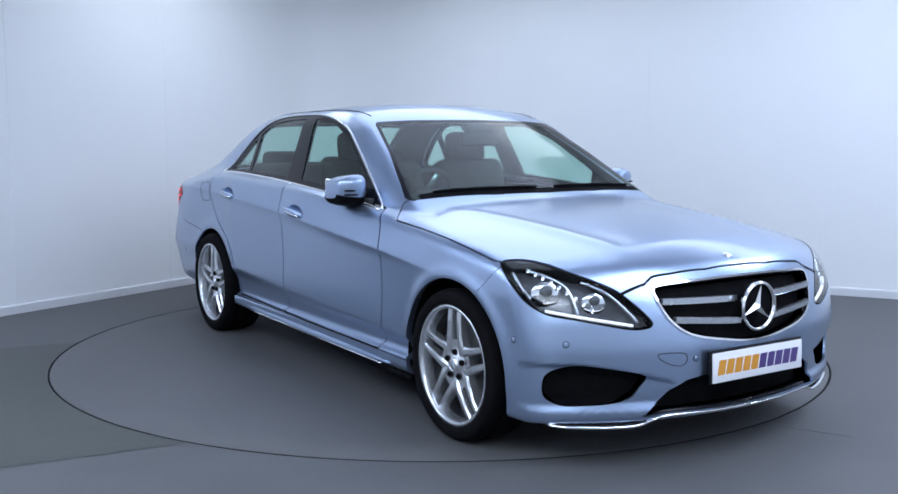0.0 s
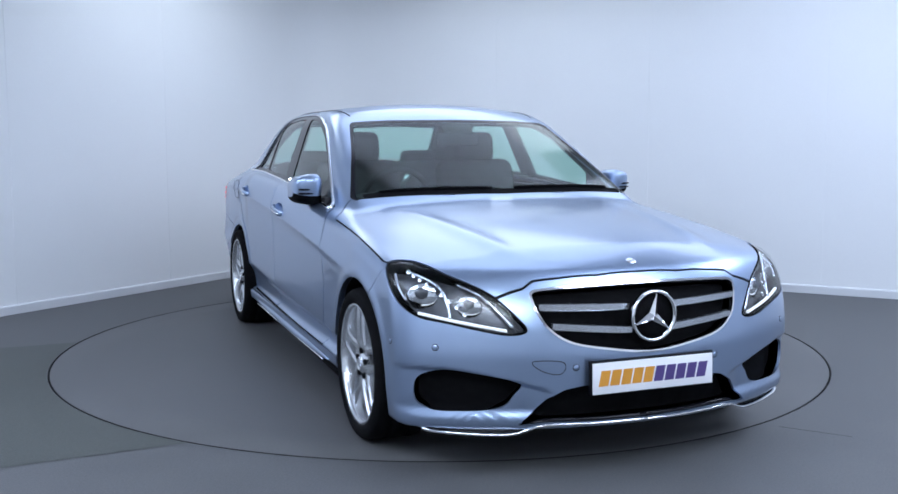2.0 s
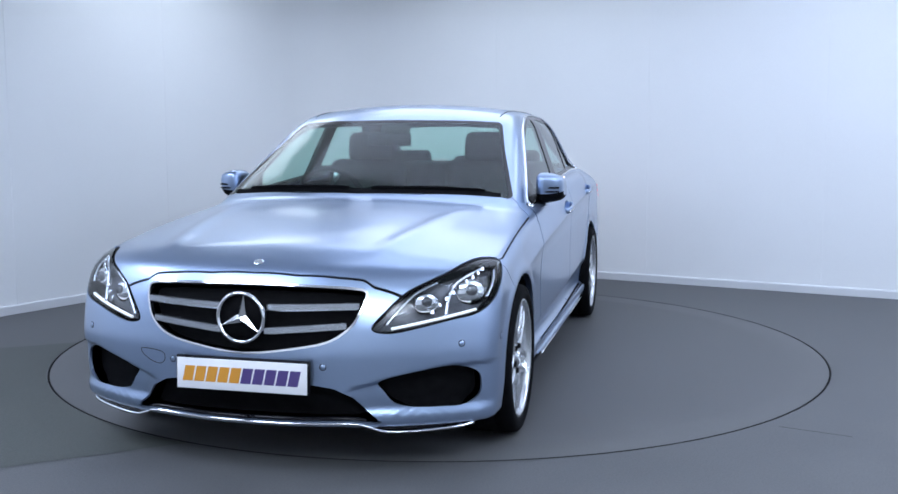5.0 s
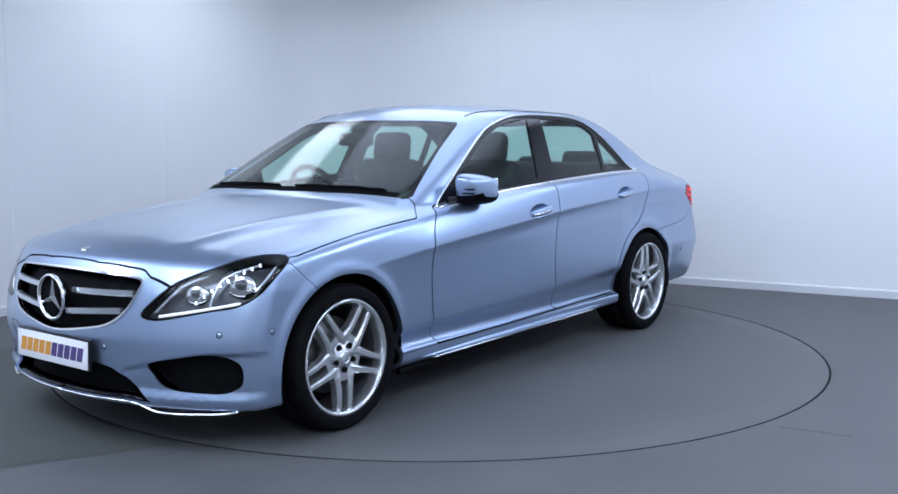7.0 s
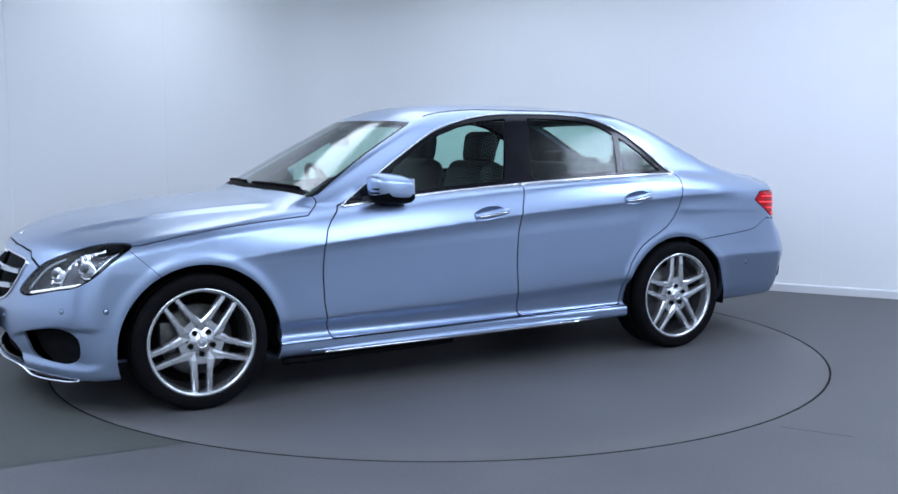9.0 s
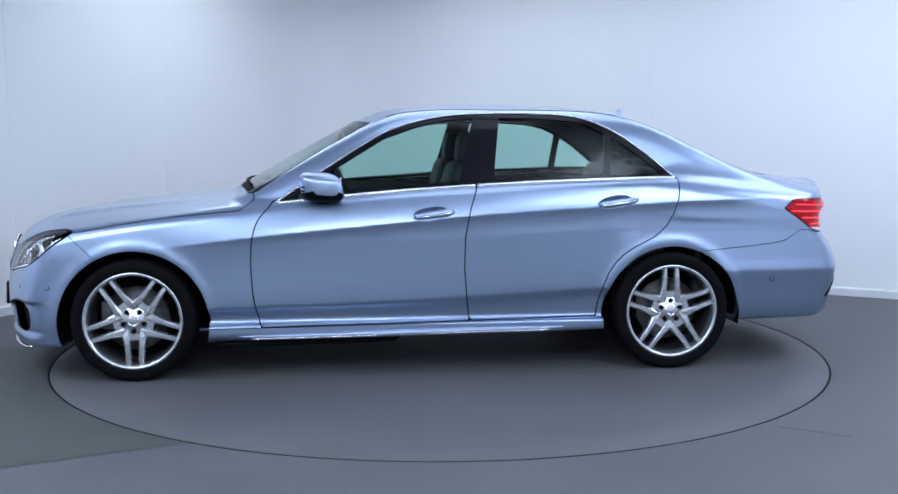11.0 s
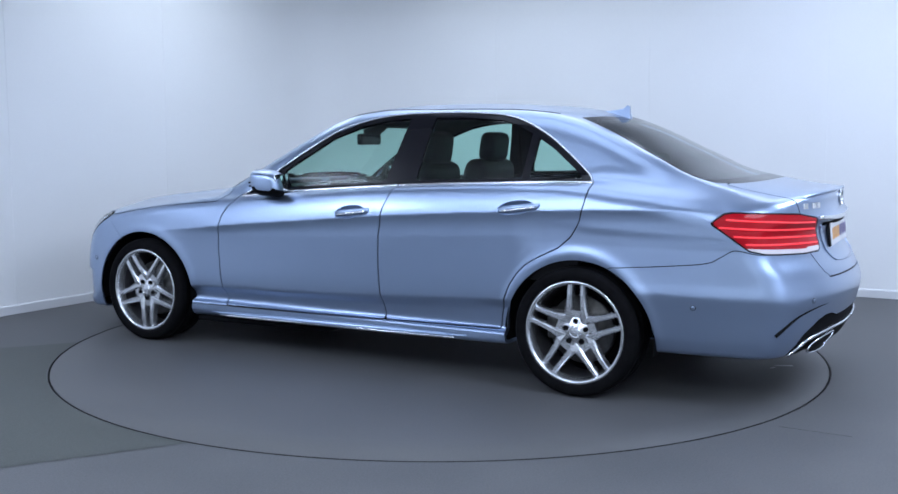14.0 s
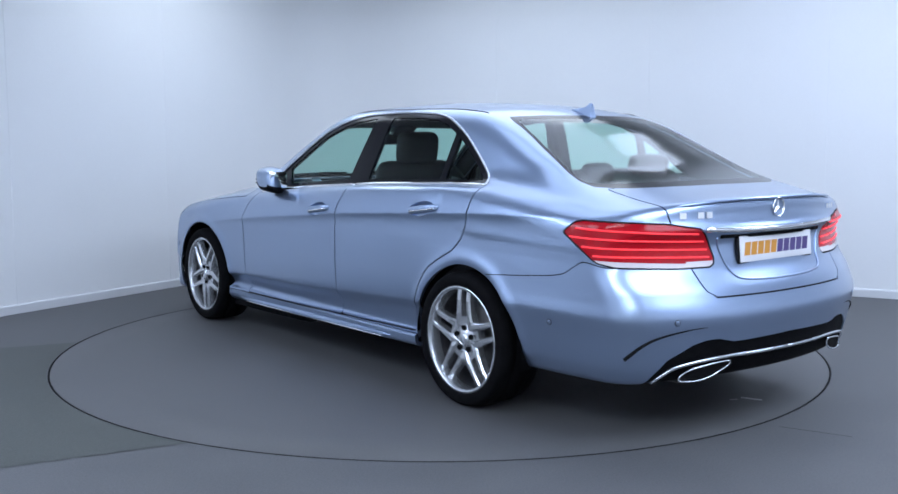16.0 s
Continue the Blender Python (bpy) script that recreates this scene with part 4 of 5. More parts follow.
def wheel(hx, s, spin, width):
    w = new("wheel")
    w.parent = car
    w.matrix_basis = pose(hx, s * 0.798, HUB_Z, 0, 0, 0 if s > 0 else 180)
    h = width / 2
    tyre = part("tyre", lathe([(0.235, -h + 0.02), (0.262, -h), (0.300, -h - 0.004), (0.315, -h + 0.012), (0.3205, -h + 0.035), (0.3205, -0.05), (0.314, -0.048), (0.314, -0.042), (0.3205, -0.04),
                               (0.3205, 0.04), (0.314, 0.042), (0.314, 0.048), (0.3205, 0.05), (0.3205, h - 0.035), (0.315, h - 0.012), (0.306, h + 0.0), (0.296, h + 0.004), (0.276, h + 0.006), (0.262, h + 0.003),
                               (0.255, h - 0.004), (0.248, h - 0.02), (0.235, h - 0.03)], 80), RUBBER, w, "black low-profile tyre")
    rim = part("rim", lathe([(0.231, 0.06), (0.234, h - 0.03), (0.237, h - 0.014), (0.2415, h - 0.004), (0.2545, h - 0.001), (0.256, h - 0.008), (0.250, h - 0.03), (0.240, h - 0.04)], 80), ALLOY, w, "silver alloy rim")
    # barrel darkened by its colour to stand for shade behind the spokes
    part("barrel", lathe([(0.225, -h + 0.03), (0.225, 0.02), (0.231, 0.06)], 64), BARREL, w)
    for i in range(5):
        for q in (-1, 1):
            path = [(q * 0.044, 0.045), (q * 0.042, 0.085), (q * 0.037, 0.125), (q * 0.034, 0.185), (q * 0.033, 0.242)]
            part("spoke", turned(bar_mesh(path, [0.050, 0.039, 0.030, 0.026, 0.025], [0.092, 0.099, 0.102, 0.102, 0.098], 0.040), i * 72 + spin), ALLOY, w, smooth=False)
        web = ([(-0.040, 0.088, 0.03), (0.040, 0.088, 0.03), (0.032, 0.088, 0.105), (-0.032, 0.088, 0.105), (-0.04, 0.05, 0.03), (0.04, 0.05, 0.03), (0.032, 0.05, 0.105), (-0.032, 0.05, 0.105)],
               [(3, 2, 1, 0), (4, 5, 6, 7), (2, 3, 7, 6), (0, 1, 5, 4), (1, 2, 6, 5), (3, 0, 4, 7)])
        part("spoke_web", turned(web, i * 72 + spin), ALLOY, w, smooth=False)
        a = radians(i * 72 + spin + 90)
        # raised black disc stands for the shade in a bolt hole
        part("bolt_hole_shade", lathe([(0.0, 0.086), (0.006, 0.086), (0.009, 0.0905), (0.0125, 0.0925), (0.0125, 0.06)], 14), PLASTIC, w, m=pose(0.056 * math.cos(a), 0.008, 0.056 * math.sin(a)))
    part("hub", lathe([(0.0, 0.098), (0.036, 0.098), (0.040, 0.094), (0.070, 0.0885), (0.082, 0.08), (0.082, 0.02)], 40), ALLOY, w)
    part("hub_cap", lathe([(0.0, 0.104), (0.024, 0.104), (0.030, 0.101), (0.033, 0.096)], 32), SATIN, w, "satin centre cap")
    part("cap_ring", lathe([(0.022, 0.104), (0.024, 0.1062), (0.027, 0.1062), (0.029, 0.103)], 32), CHROME, w)
    for i in range(3):
        part("cap_star", turned(bar_mesh([(0, 0.0), (0, 0.024)], [0.008, 0.003], [0.107, 0.106], 0.005), i * 120), SATIN, w, smooth=False)
    part("brake_disc", lathe([(0.0, 0.02), (0.09, 0.02), (0.095, 0.012), (0.165, 0.012), (0.17, 0.0), (0.17, -0.02), (0.0, -0.02)], 48), DARK_METAL, w, "dark brake disc")
    part("caliper", box(0.085, 0.07, 0.15, 0.012, (0.135, -0.002, 0.02)), DARK_METAL, w)
    part("inner_barrel", lathe([(0.226, -h + 0.04), (0.10, -h + 0.05), (0.0, -h + 0.05)], 48), PLASTIC, w)
    return w


for hx, spin, width in ((HUB_F, 180, 0.235), (HUB_R, 0, 0.245)):
    for s in (1, -1):
        wheel(hx, s, spin if s > 0 else 0, width)

# wheel housings and underbody
for (ax, az, ar) in (ARCH_F, ARCH_R):
    for s in (1, -1):
        v, f = [], []
        n = 32
        for i in range(n + 1):
            a = radians(-8 + 196 * i / n)
            for y in (0.885, 0.52):
                v.append((ax + (ar + 0.004) * math.cos(a), y * s, az + (ar + 0.004) * math.sin(a)))
        for i in range(n):
            f.append((2 * i, 2 * i + 1, 2 * i + 3, 2 * i + 2))
        v.append((ax, 0.52 * s, az))
        f += [(2 * i + 1, len(v) - 1, 2 * i + 3) for i in range(n)]
        part("wheel_housing", (v, f), PLASTIC, car)
ux = np.linspace(-2.30, 2.02, 24)
uv, uf = [], []
for x in ux:
    hw = 0.54 if min(abs(x - HUB_F), abs(x - HUB_R)) < 0.42 else 0.84 - 1.1 * max(0, abs(x) - 1.80)
    z = float(under(x)) + 0.02
    uv += [(x, -hw, z), (x, hw, z), (x, hw, z + 0.03), (x, -hw, z + 0.03)]
for i in range(len(ux) - 1):
    uf += [(4 * i + k, 4 * i + 4 + k, 4 * i + 4 + (k + 1) % 4, 4 * i + (k + 1) % 4) for k in range(4)]
part("underbody", (uv, uf), PLASTIC, car, "black underbody panel", smooth=False)
part("exhaust_box", box(0.3, 1.1, 0.12, 0.03, (-2.28, 0, 0.30)), DARK_METAL, car)

# ------------------------------------------------------------------ grille louvres and badge
for s in (1, -1):
    for z0, z1, y1 in ((0.637, 0.645, 0.424), (0.553, 0.576, 0.386)):
        pts = []
        for q in np.linspace(0, 1, 9):
            y, z = 0.085 + (y1 - 0.085) * q, z0 + (z1 - z0) * q
            pts.append((float(surf_x(y, z)[0]) - 0.010, y * s, z))
        sec = [(-0.024, 0.013), (-0.024, -0.008), (0.010, -0.012), (0.013, -0.008), (-0.004, 0.013)]
        if s > 0:
            sec = [(-a, b) for a, b in sec]
        part("louvre", sweep(pts, sec), SATIN, gr, "satin silver louvre", smooth=False)
        edge = [(x + 0.012, y, z - 0.010) for x, y, z in pts]
        part("louvre_edge", sweep(edge, ring_section(0.0045, 8)), CHROME, gr, "chrome edge")


def badge(parent, x, z, r, facing, mat=CHROME, thick=0.014, lean=0.0):
    """A ring with three tapered arms, its face along +x or -x."""
    b = new("badge")
    b.parent = parent
    b.matrix_basis = pose(x, 0, z, 0, lean, -90 * facing)
    part("ring", lathe([(r * 0.86, thick * 0.2), (r * 0.89, thick * 0.8), (r * 0.95, thick), (r, thick * 0.6), (r, -thick * 0.3), (r * 0.86, -thick * 0.3), (r * 0.86, thick * 0.2)], 56), mat, b)
    for i in range(3):
        a = radians(90 + 120 * i)
        tip = Vector((math.cos(a), 0, math.sin(a))) * r * 0.90
        l, q = [Vector((math.cos(a + t), 0, math.sin(a + t))) * r * 0.20 for t in (radians(60), radians(-60))]
        y = thick * 0.9
        v = [(0, y, 0), tuple(tip + Vector((0, y * 0.35, 0))), tuple(l + Vector((0, 0.0, 0))), tuple(q + Vector((0, 0.0, 0))), tuple(tip)]
        part("arm", (v, [(0, 1, 2), (0, 3, 1), (1, 4, 2), (1, 3, 4), (2, 4, 3), (0, 2, 3)]), mat, b, smooth=False)
    return b


# the lathe's axis is y: a quarter turn puts its face ahead or behind
front_badge = badge(gr, 2.262, 0.604, 0.098, 1, lean=-8)
part("badge_back", lathe([(0.0, -0.004), (0.085, -0.004), (0.088, -0.03), (0.0, -0.03)], 48), PLASTIC, front_badge, "black backing")
badge(boot_ob, float(surf_x(0, 0.965, True)[0]) - 0.001, 0.965, 0.043, -1, thick=0.007, lean=8)
em = new("bonnet_emblem")
em.parent = hood_ob
em.matrix_basis = pose(2.100, 0, float(surf_z(2.1, 0)[0]), 0, 22, 0)
part("emblem_ring", lathe([(0.0, 0.004), (0.012, 0.005), (0.018, 0.003), (0.021, 0.0)], 28, "z"), SATIN, em, "small round silver emblem")

# ------------------------------------------------------------------ number plates with a printed dealer strip
def plate(parent, x, z, wide, high, facing, lean):
    p = new("number_plate")
    p.parent = parent
    p.matrix_basis = pose(x, 0, z, 0, lean, 0 if facing > 0 else 180)
    tagged(p, "white dealer plate with an orange and purple strip")
    part("plate_backing", box(0.014, wide + 0.016, high + 0.014, 0.003, (-0.004, 0, 0.002)), BLACK, p, "black plate holder")
    part("plate_face", box(0.006, wide, high, 0.002, (0.009, 0, 0)), PLATE_WHITE, p)
    n = 10
    pitch = wide * 0.90 / n
    for i in range(n):
        y = -wide * 0.45 + pitch * (i + 0.5)
        bw, bh, sl = pitch * 0.43, high * 0.25, high * 0.055
        v = [(0.0125, y - bw - sl, -bh), (0.0125, y + bw - sl, -bh), (0.0125, y + bw + sl, bh), (0.0125, y - bw + sl, bh)]
        v += [(0.0105, b, c) for _, b, c in v]
        part("printed_bar", (v, [(0, 1, 2, 3), (7, 6, 5, 4), (0, 4, 5, 1), (1, 5, 6, 2), (2, 6, 7, 3), (3, 7, 4, 0)]), ORANGE if i < 5 else PURPLE, p, smooth=False)
    return p


plate(bump_f, 2.266, 0.385, 0.525, 0.116, 1, -2)
plate(boot_ob, -2.500, 0.795, 0.525, 0.112, -1, -6)

# ------------------------------------------------------------------ boot details
def on_tail(points, lift=0.003):
    q = np.array(points, float)
    x = surf_x(q[:, 0], q[:, 1], True)
    return [(a - lift, y, z) for a, (y, z) in zip(x, q)]


part("boot_strip", sweep(on_tail([(y, 0.876 + 0.012 * (abs(y) / 0.45) ** 2) for y in np.linspace(-0.455, 0.455, 21)], 0.004), [(-0.005, -0.009), (0.0, -0.011), (0.004, -0.008), (0.004, 0.008), (0.0, 0.011), (-0.005, 0.009)]), CHROME, boot_ob, "chrome strip above the plate")
# black strip laid on the skin as the recess shade; no hollow is cut
part("recess_shade", sweep(on_tail([(y, 0.856) for y in np.linspace(-0.36, 0.36, 15)], 0.001), [(-0.003, -0.010), (0.003, -0.010), (0.003, 0.010), (-0.003, 0.010)]), RIM_GAP, boot_ob, "black strip standing for shade under the chrome strip")
recess = smooth_path([(0.375, 0.852), (0.352, 0.78), (0.318, 0.705), (0.27, 0.678), (0.12, 0.668), (0, 0.667), (-0.12, 0.668), (-0.27, 0.678), (-0.318, 0.705), (-0.352, 0.78), (-0.375, 0.852)], 5)
part("recess_edge", sweep(on_tail(recess, 0.0), ring_section(0.006, 8)), PAINT, boot_ob, "raised edge of the plate recess")
lip_pts = [(float(surf_x(y, 0.985, True)[0]) + 0.010, y, float(surf_z(-2.47 + 0.22 * y * y, abs(y))[0]) - 0.004) for y in np.linspace(-0.59, 0.59, 25)]
part("boot_lip", sweep(lip_pts, [(-0.012, -0.010), (0.008, -0.008), (0.009, 0.0), (-0.012, 0.003)]), PAINT, boot_ob, "ducktail lip")
for i in range(4):
    y = 0.565 - 0.042 * i
    v = on_tail([(y, 0.934), (y - 0.030, 0.934), (y - 0.030, 0.960), (y, 0.960)], 0.006)
    v += on_tail([(y, 0.934), (y - 0.030, 0.934), (y - 0.030, 0.960), (y, 0.960)], 0.0)
    if i == 1:
        continue
    part("badge_bar", (v, [(0, 3, 2, 1), (4, 5, 6, 7), (0, 1, 5, 4), (1, 2, 6, 5), (2, 3, 7, 6), (3, 0, 4, 7)]), CHROME, boot_ob, "chrome badge bar", smooth=False)
for i in range(3):
    y = -0.46 - 0.034 * i
    v = on_tail([(y, 0.938), (y - 0.024, 0.938), (y - 0.024, 0.958), (y, 0.958)], 0.006) + on_tail([(y, 0.938), (y - 0.024, 0.938), (y - 0.024, 0.958), (y, 0.958)], 0.0)
    part("badge_bar", (v, [(0, 3, 2, 1), (4, 5, 6, 7), (0, 1, 5, 4), (1, 2, 6, 5), (2, 3, 7, 6), (3, 0, 4, 7)]), CHROME, boot_ob, "chrome badge bar", smooth=False)


# tail lamp light bars, laid on the lens
def lamp_points(u, z, lift, back=True):
    """The point on the corner of the body at oblique place u and height z."""
    u, z = np.atleast_1d(u).astype(float), np.atleast_1d(z).astype(float)
    pts = lambda k: ((-(u * R2 + (k * R2)), k * R2 - u * R2) if back else (u * R2 + k * R2, k * R2 - u * R2))
    lo, hi = np.full(u.shape, 0.8), np.full(u.shape, 2.9)
    for _ in range(28):
        mid = (lo + hi) / 2
        x, y = pts(mid)
        inside = body_field(x, y, z) < 0
        lo, hi = np.where(inside, mid, lo), np.where(inside, hi, mid)
    x, y = pts(lo)
    p = np.stack([x, y, z], 1)
    return p + field_normals(p) * lift


BAR = [(-0.002, -0.0035), (0.002, -0.0035), (0.003, 0.0), (0.002, 0.0035), (-0.002, 0.0035)]
for k, s in enumerate((1, -1)):
    for z0, z1, u0, u1 in ((0.896, 0.872, 0.90, 1.40), (0.860, 0.838, 0.875, 1.425), (0.822, 0.803, 0.925, 1.44), (0.787, 0.772, 0.97, 1.45)):
        us = np.linspace(u0, u1, 22)
        p = lamp_points(us, np.linspace(z0, z1, 22), 0.002)
        data = sweep([tuple(q) for q in p], BAR)
        part("light_bar", data if s > 0 else mirror_data(data), RED_LIGHT, tails[k], "glowing red light bar")
    # head lamp interior
    hb = lamps[k]

    def bead(u, z, depth, r, squash, mat, name, label=""):
        c = lamp_points(u, z, -depth, False)[0]
        bm = bmesh.new()
        bmesh.ops.create_uvsphere(bm, u_segments=24, v_segments=14, radius=r)
        part(name, bm, mat, hb, label, m=Matrix.Translation((c[0], c[1] * s, c[2])) @ pose(0, 0, 0, 0, 0, 30 * s) @ Matrix.Diagonal((squash, 1, 0.85, 1)))

    bead(0.80, 0.690, 0.048, 0.060, 0.32, CHROME, "reflector_bowl", "chrome reflector bowl")
    bead(0.80, 0.698, 0.028, 0.026, 0.6, LAMP_GREY, "projector_lens", "round projector lens")
    bead(0.985, 0.655, 0.048, 0.050, 0.32, CHROME, "reflector_bowl", "chrome reflector bowl")
    bead(0.985, 0.662, 0.028, 0.021, 0.6, LAMP_GREY, "projector_lens", "round projector lens")
    for pts, r, mat, name in (
            ([(0.72, 0.775), (0.80, 0.752), (0.87, 0.715), (0.905, 0.66), (0.925, 0.605)], 0.0075, SATIN, "light_guide"),
            ([(0.93, 0.730), (1.02, 0.692), (1.09, 0.635), (1.15, 0.575)], 0.008, SATIN, "light_guide"),
            ([(0.655, 0.765), (0.70, 0.705), (0.74, 0.665)], 0.006, SATIN, "light_guide"),
            ([(0.80, 0.622), (0.88, 0.608), (0.97, 0.592), (1.05, 0.578), (1.13, 0.563)], 0.0070, DAYLIGHT, "daytime_light")):
        sp = smooth_path(pts, 6)
        p = lamp_points(sp[:, 0], sp[:, 1], -0.022, False)
        data = sweep([tuple(q) for q in p], ring_section(r, 8, 0.8))
        part(name, data if s > 0 else mirror_data(data), mat, hb, "lit white strip" if mat is DAYLIGHT else "silver light guide")
    # upper amber-free indicator ribs
    for i in range(9):
        p = lamp_points(0.72 + 0.032 * i, 0.772 - 0.0125 * i - 0.0008 * i * i, -0.018, False)[0]
        part("reflector_rib", box(0.008, 0.012, 0.018, 0.002), CHROME, hb, m=Matrix.Translation((p[0], p[1] * s, p[2])) @ pose(0, 0, 0, 0, -30, 35 * s))

    # chrome lip along the front bumper, fins round the intakes
    yl = np.array([0.0, 0.2, 0.40, 0.46, 0.52, 0.62, 0.72, 0.78, 0.815])
    zl = np.array([0.203, 0.203, 0.204, 0.188, 0.170, 0.168, 0.172, 0.176, 0.182])
    xl = surf_x(np.minimum(yl, 0.80), np.full(9, 0.25)) - 0.014 - np.array([0, 0, 0, 0, 0, 0, 0, 0, 0.02])
    path = smooth_path(np.stack([xl, yl * s, zl], 1), 4)
    sec = [(-0.010, -0.005), (0.010, -0.005), (0.012, 0.002), (-0.010, 0.005)]
    part("bumper_lip", sweep([tuple(q) for q in path], sec), CHROME, bump_f, "chrome splitter strip")
    low = [(q[0] - 0.012, q[1], q[2] + 0.013) for q in path]
    part("splitter", sweep(low, [(-0.012, -0.008), (0.008, -0.008), (0.008, 0.008), (-0.012, 0.008)]), BLACK, bump_f, "black splitter edge")
    # sensors
    for y, z in ((0.306, 0.424), (0.786, 0.498)):
        x = float(surf_x(y, z)[0])
        n = field_normals(np.array([[x, y, z]]))[0]
        m = Matrix.Translation((x, y * s, z)) @ Vector((n[0], n[1] * s, n[2])).to_track_quat("Y", "Z").to_matrix().to_4x4()
        part("parking_sensor", lathe([(0.0, 0.003), (0.009, 0.003), (0.0105, 0.0015), (0.0105, -0.004)], 20), PAINT, bump_f, "round parking sensor", m=m)
        part("sensor_ring", lathe([(0.0105, 0.0012), (0.013, 0.0012), (0.0135, -0.003)], 20), GREY_TRIM, bump_f, m=m)
    for x, z in ((-2.011, 0.486), (1.86, 0.500)):
        y = float(surf_y(x, z)[0])
        n = field_normals(np.array([[x, y, z]]))[0]
        m = Matrix.Translation((x, y * s, z)) @ Vector((n[0], n[1] * s, n[2])).to_track_quat("Y", "Z").to_matrix().to_4x4()
        part("parking_sensor", lathe([(0.0, 0.003), (0.009, 0.003), (0.0105, 0.0015), (0.0105, -0.004)], 20), PAINT, bump_r if x < 0 else bump_f, "round parking sensor", m=m)
        part("sensor_ring", lathe([(0.0105, 0.0012), (0.013, 0.0012), (0.0135, -0.003)], 20), GREY_TRIM, bump_r if x < 0 else bump_f, m=m)
    q = lamp_points(1.31, 0.524, 0.0)[0]
    n = field_normals(np.array([q]))[0]
    m = Matrix.Translation((q[0], q[1] * s, q[2])) @ Vector((n[0], n[1] * s, n[2])).to_track_quat("Y", "Z").to_matrix().to_4x4()
    part("parking_sensor", lathe([(0.0, 0.003), (0.009, 0.003), (0.0105, 0.0015), (0.0105, -0.004)], 20), PAINT, bump_r, "round parking sensor", m=m)
    part("sensor_ring", lathe([(0.0105, 0.0012), (0.013, 0.0012), (0.0135, -0.003)], 20), GREY_TRIM, bump_r, m=m)

    # exhaust outlets and rear chrome
    tip = smooth_path([(0.60, 0.275), (0.56, 0.315), (0.46, 0.337), (0.37, 0.342), (0.375, 0.318), (0.44, 0.283), (0.52, 0.268)], 4, True)
    xs = surf_x(tip[:, 0], np.maximum(tip[:, 1], 0.30), True)
    ring = [(a - 0.012, y * s, z) for a, (y, z) in zip(xs, tip)]
    part("exhaust_tip", sweep(ring, ring_section(0.004, 8), True), SATIN, bump_r, "chrome exhaust outlet")
    # flat black face stands for the shade inside the outlet
    cv = [(x + 0.006, y, z) for x, y, z in ring]
    part("exhaust_opening", (cv, [tuple(range(len(cv)))[::s]]), RIM_GAP, bump_r, "flat black face standing for the shaded exhaust opening", smooth=False)
    yl = np.array([0.0, 0.2, 0.38, 0.52, 0.62, 0.66, 0.685])
    zl = np.array([0.362, 0.362, 0.362, 0.350, 0.330, 0.300, 0.262])
    path = smooth_path(np.stack([surf_x(yl, zl, True) - 0.002, yl * s, zl], 1), 4)
    part("diffuser_strip", sweep([tuple(q) for q in path], [(-0.006, -0.006), (0.006, -0.006), (0.006, 0.006), (-0.006, 0.006)]), SATIN, bump_r, "bright strip across the diffuser")
    # crease slot in the bumper corner
    us = smooth_path([(1.10, 0.372), (1.17, 0.432), (1.245, 0.466), (1.36, 0.490), (1.44, 0.497)], 5)
    p = lamp_points(us[:, 0], us[:, 1], 0.0)
    data = sweep([tuple(q) for q in p], ring_section(0.006, 6, 1.0), scale=list(np.linspace(1.5, 0.15, len(p))))
    part("bumper_slot", data if s > 0 else mirror_data(data), RIM_GAP, bump_r, "dark slot in the bumper corner")
    # skirt blade
    bx = np.linspace(0.90, -0.84, 26)
    bz = 0.235 - 0.012 * bx
    by = surf_y(bx, bz)
    taper = np.sin(np.linspace(0.03, math.pi - 0.03, 26)) ** 0.5
    data = sweep([(a, b * 1.0 + 0.002, c) for a, b, c in zip(bx, by, bz)], [(-0.012, -0.012), (0.010, -0.016), (0.014, -0.012), (0.006, 0.012), (-0.012, 0.012)], scale=list(taper))
    part("skirt_blade", data if s > 0 else mirror_data(data), PAINT, skirts[k], "raised lower blade of the skirt")
    data = sweep([(a, b + 0.012, c - 0.013) for a, b, c in zip(bx[1:-1], by[1:-1], bz[1:-1])], ring_section(0.0045, 6))
    part("skirt_edge", data if s > 0 else mirror_data(data), CHROME, skirts[k], "bright lower edge")
    data = sweep([(x, float(surf_y(x, 0.2)[0]) - 0.012, 0.186 - 0.014 * x + 0.004) for x in np.linspace(1.03, -1.05, 12)], [(-0.02, -0.016), (0.012, -0.016), (0.012, 0.012), (-0.02, 0.012)])
    part("skirt_base", data if s > 0 else mirror_data(data), PLASTIC, skirts[k], "black underside")
    # wiper, parked low against the glass
    pts = []
    for q in np.linspace(0, 1, 12):
        y = s * (0.06 + 0.56 * q) if s > 0 else -0.62 + 0.56 * q
        x = 0.915 - 0.16 * abs(y) ** 1.6
        pts.append((x, y, float(surf_z(x, abs(y))[0]) + 0.010))
    part("wiper", sweep(pts, ring_section(0.008, 6)), PLASTIC, car, "black wiper arm")

# cowl panel below the windscreen
cv, cf = [], []
cy = np.linspace(-0.70, 0.70, 29)
for y in cy:
    xe = 0.945 - 0.16 * abs(y) ** 1.6
    cv += [(xe + 0.004, y, float(surf_z(xe + 0.004, abs(y))[0]) + 0.001), (xe - 0.03, y, float(surf_z(xe - 0.03, abs(y))[0]) + 0.004)]
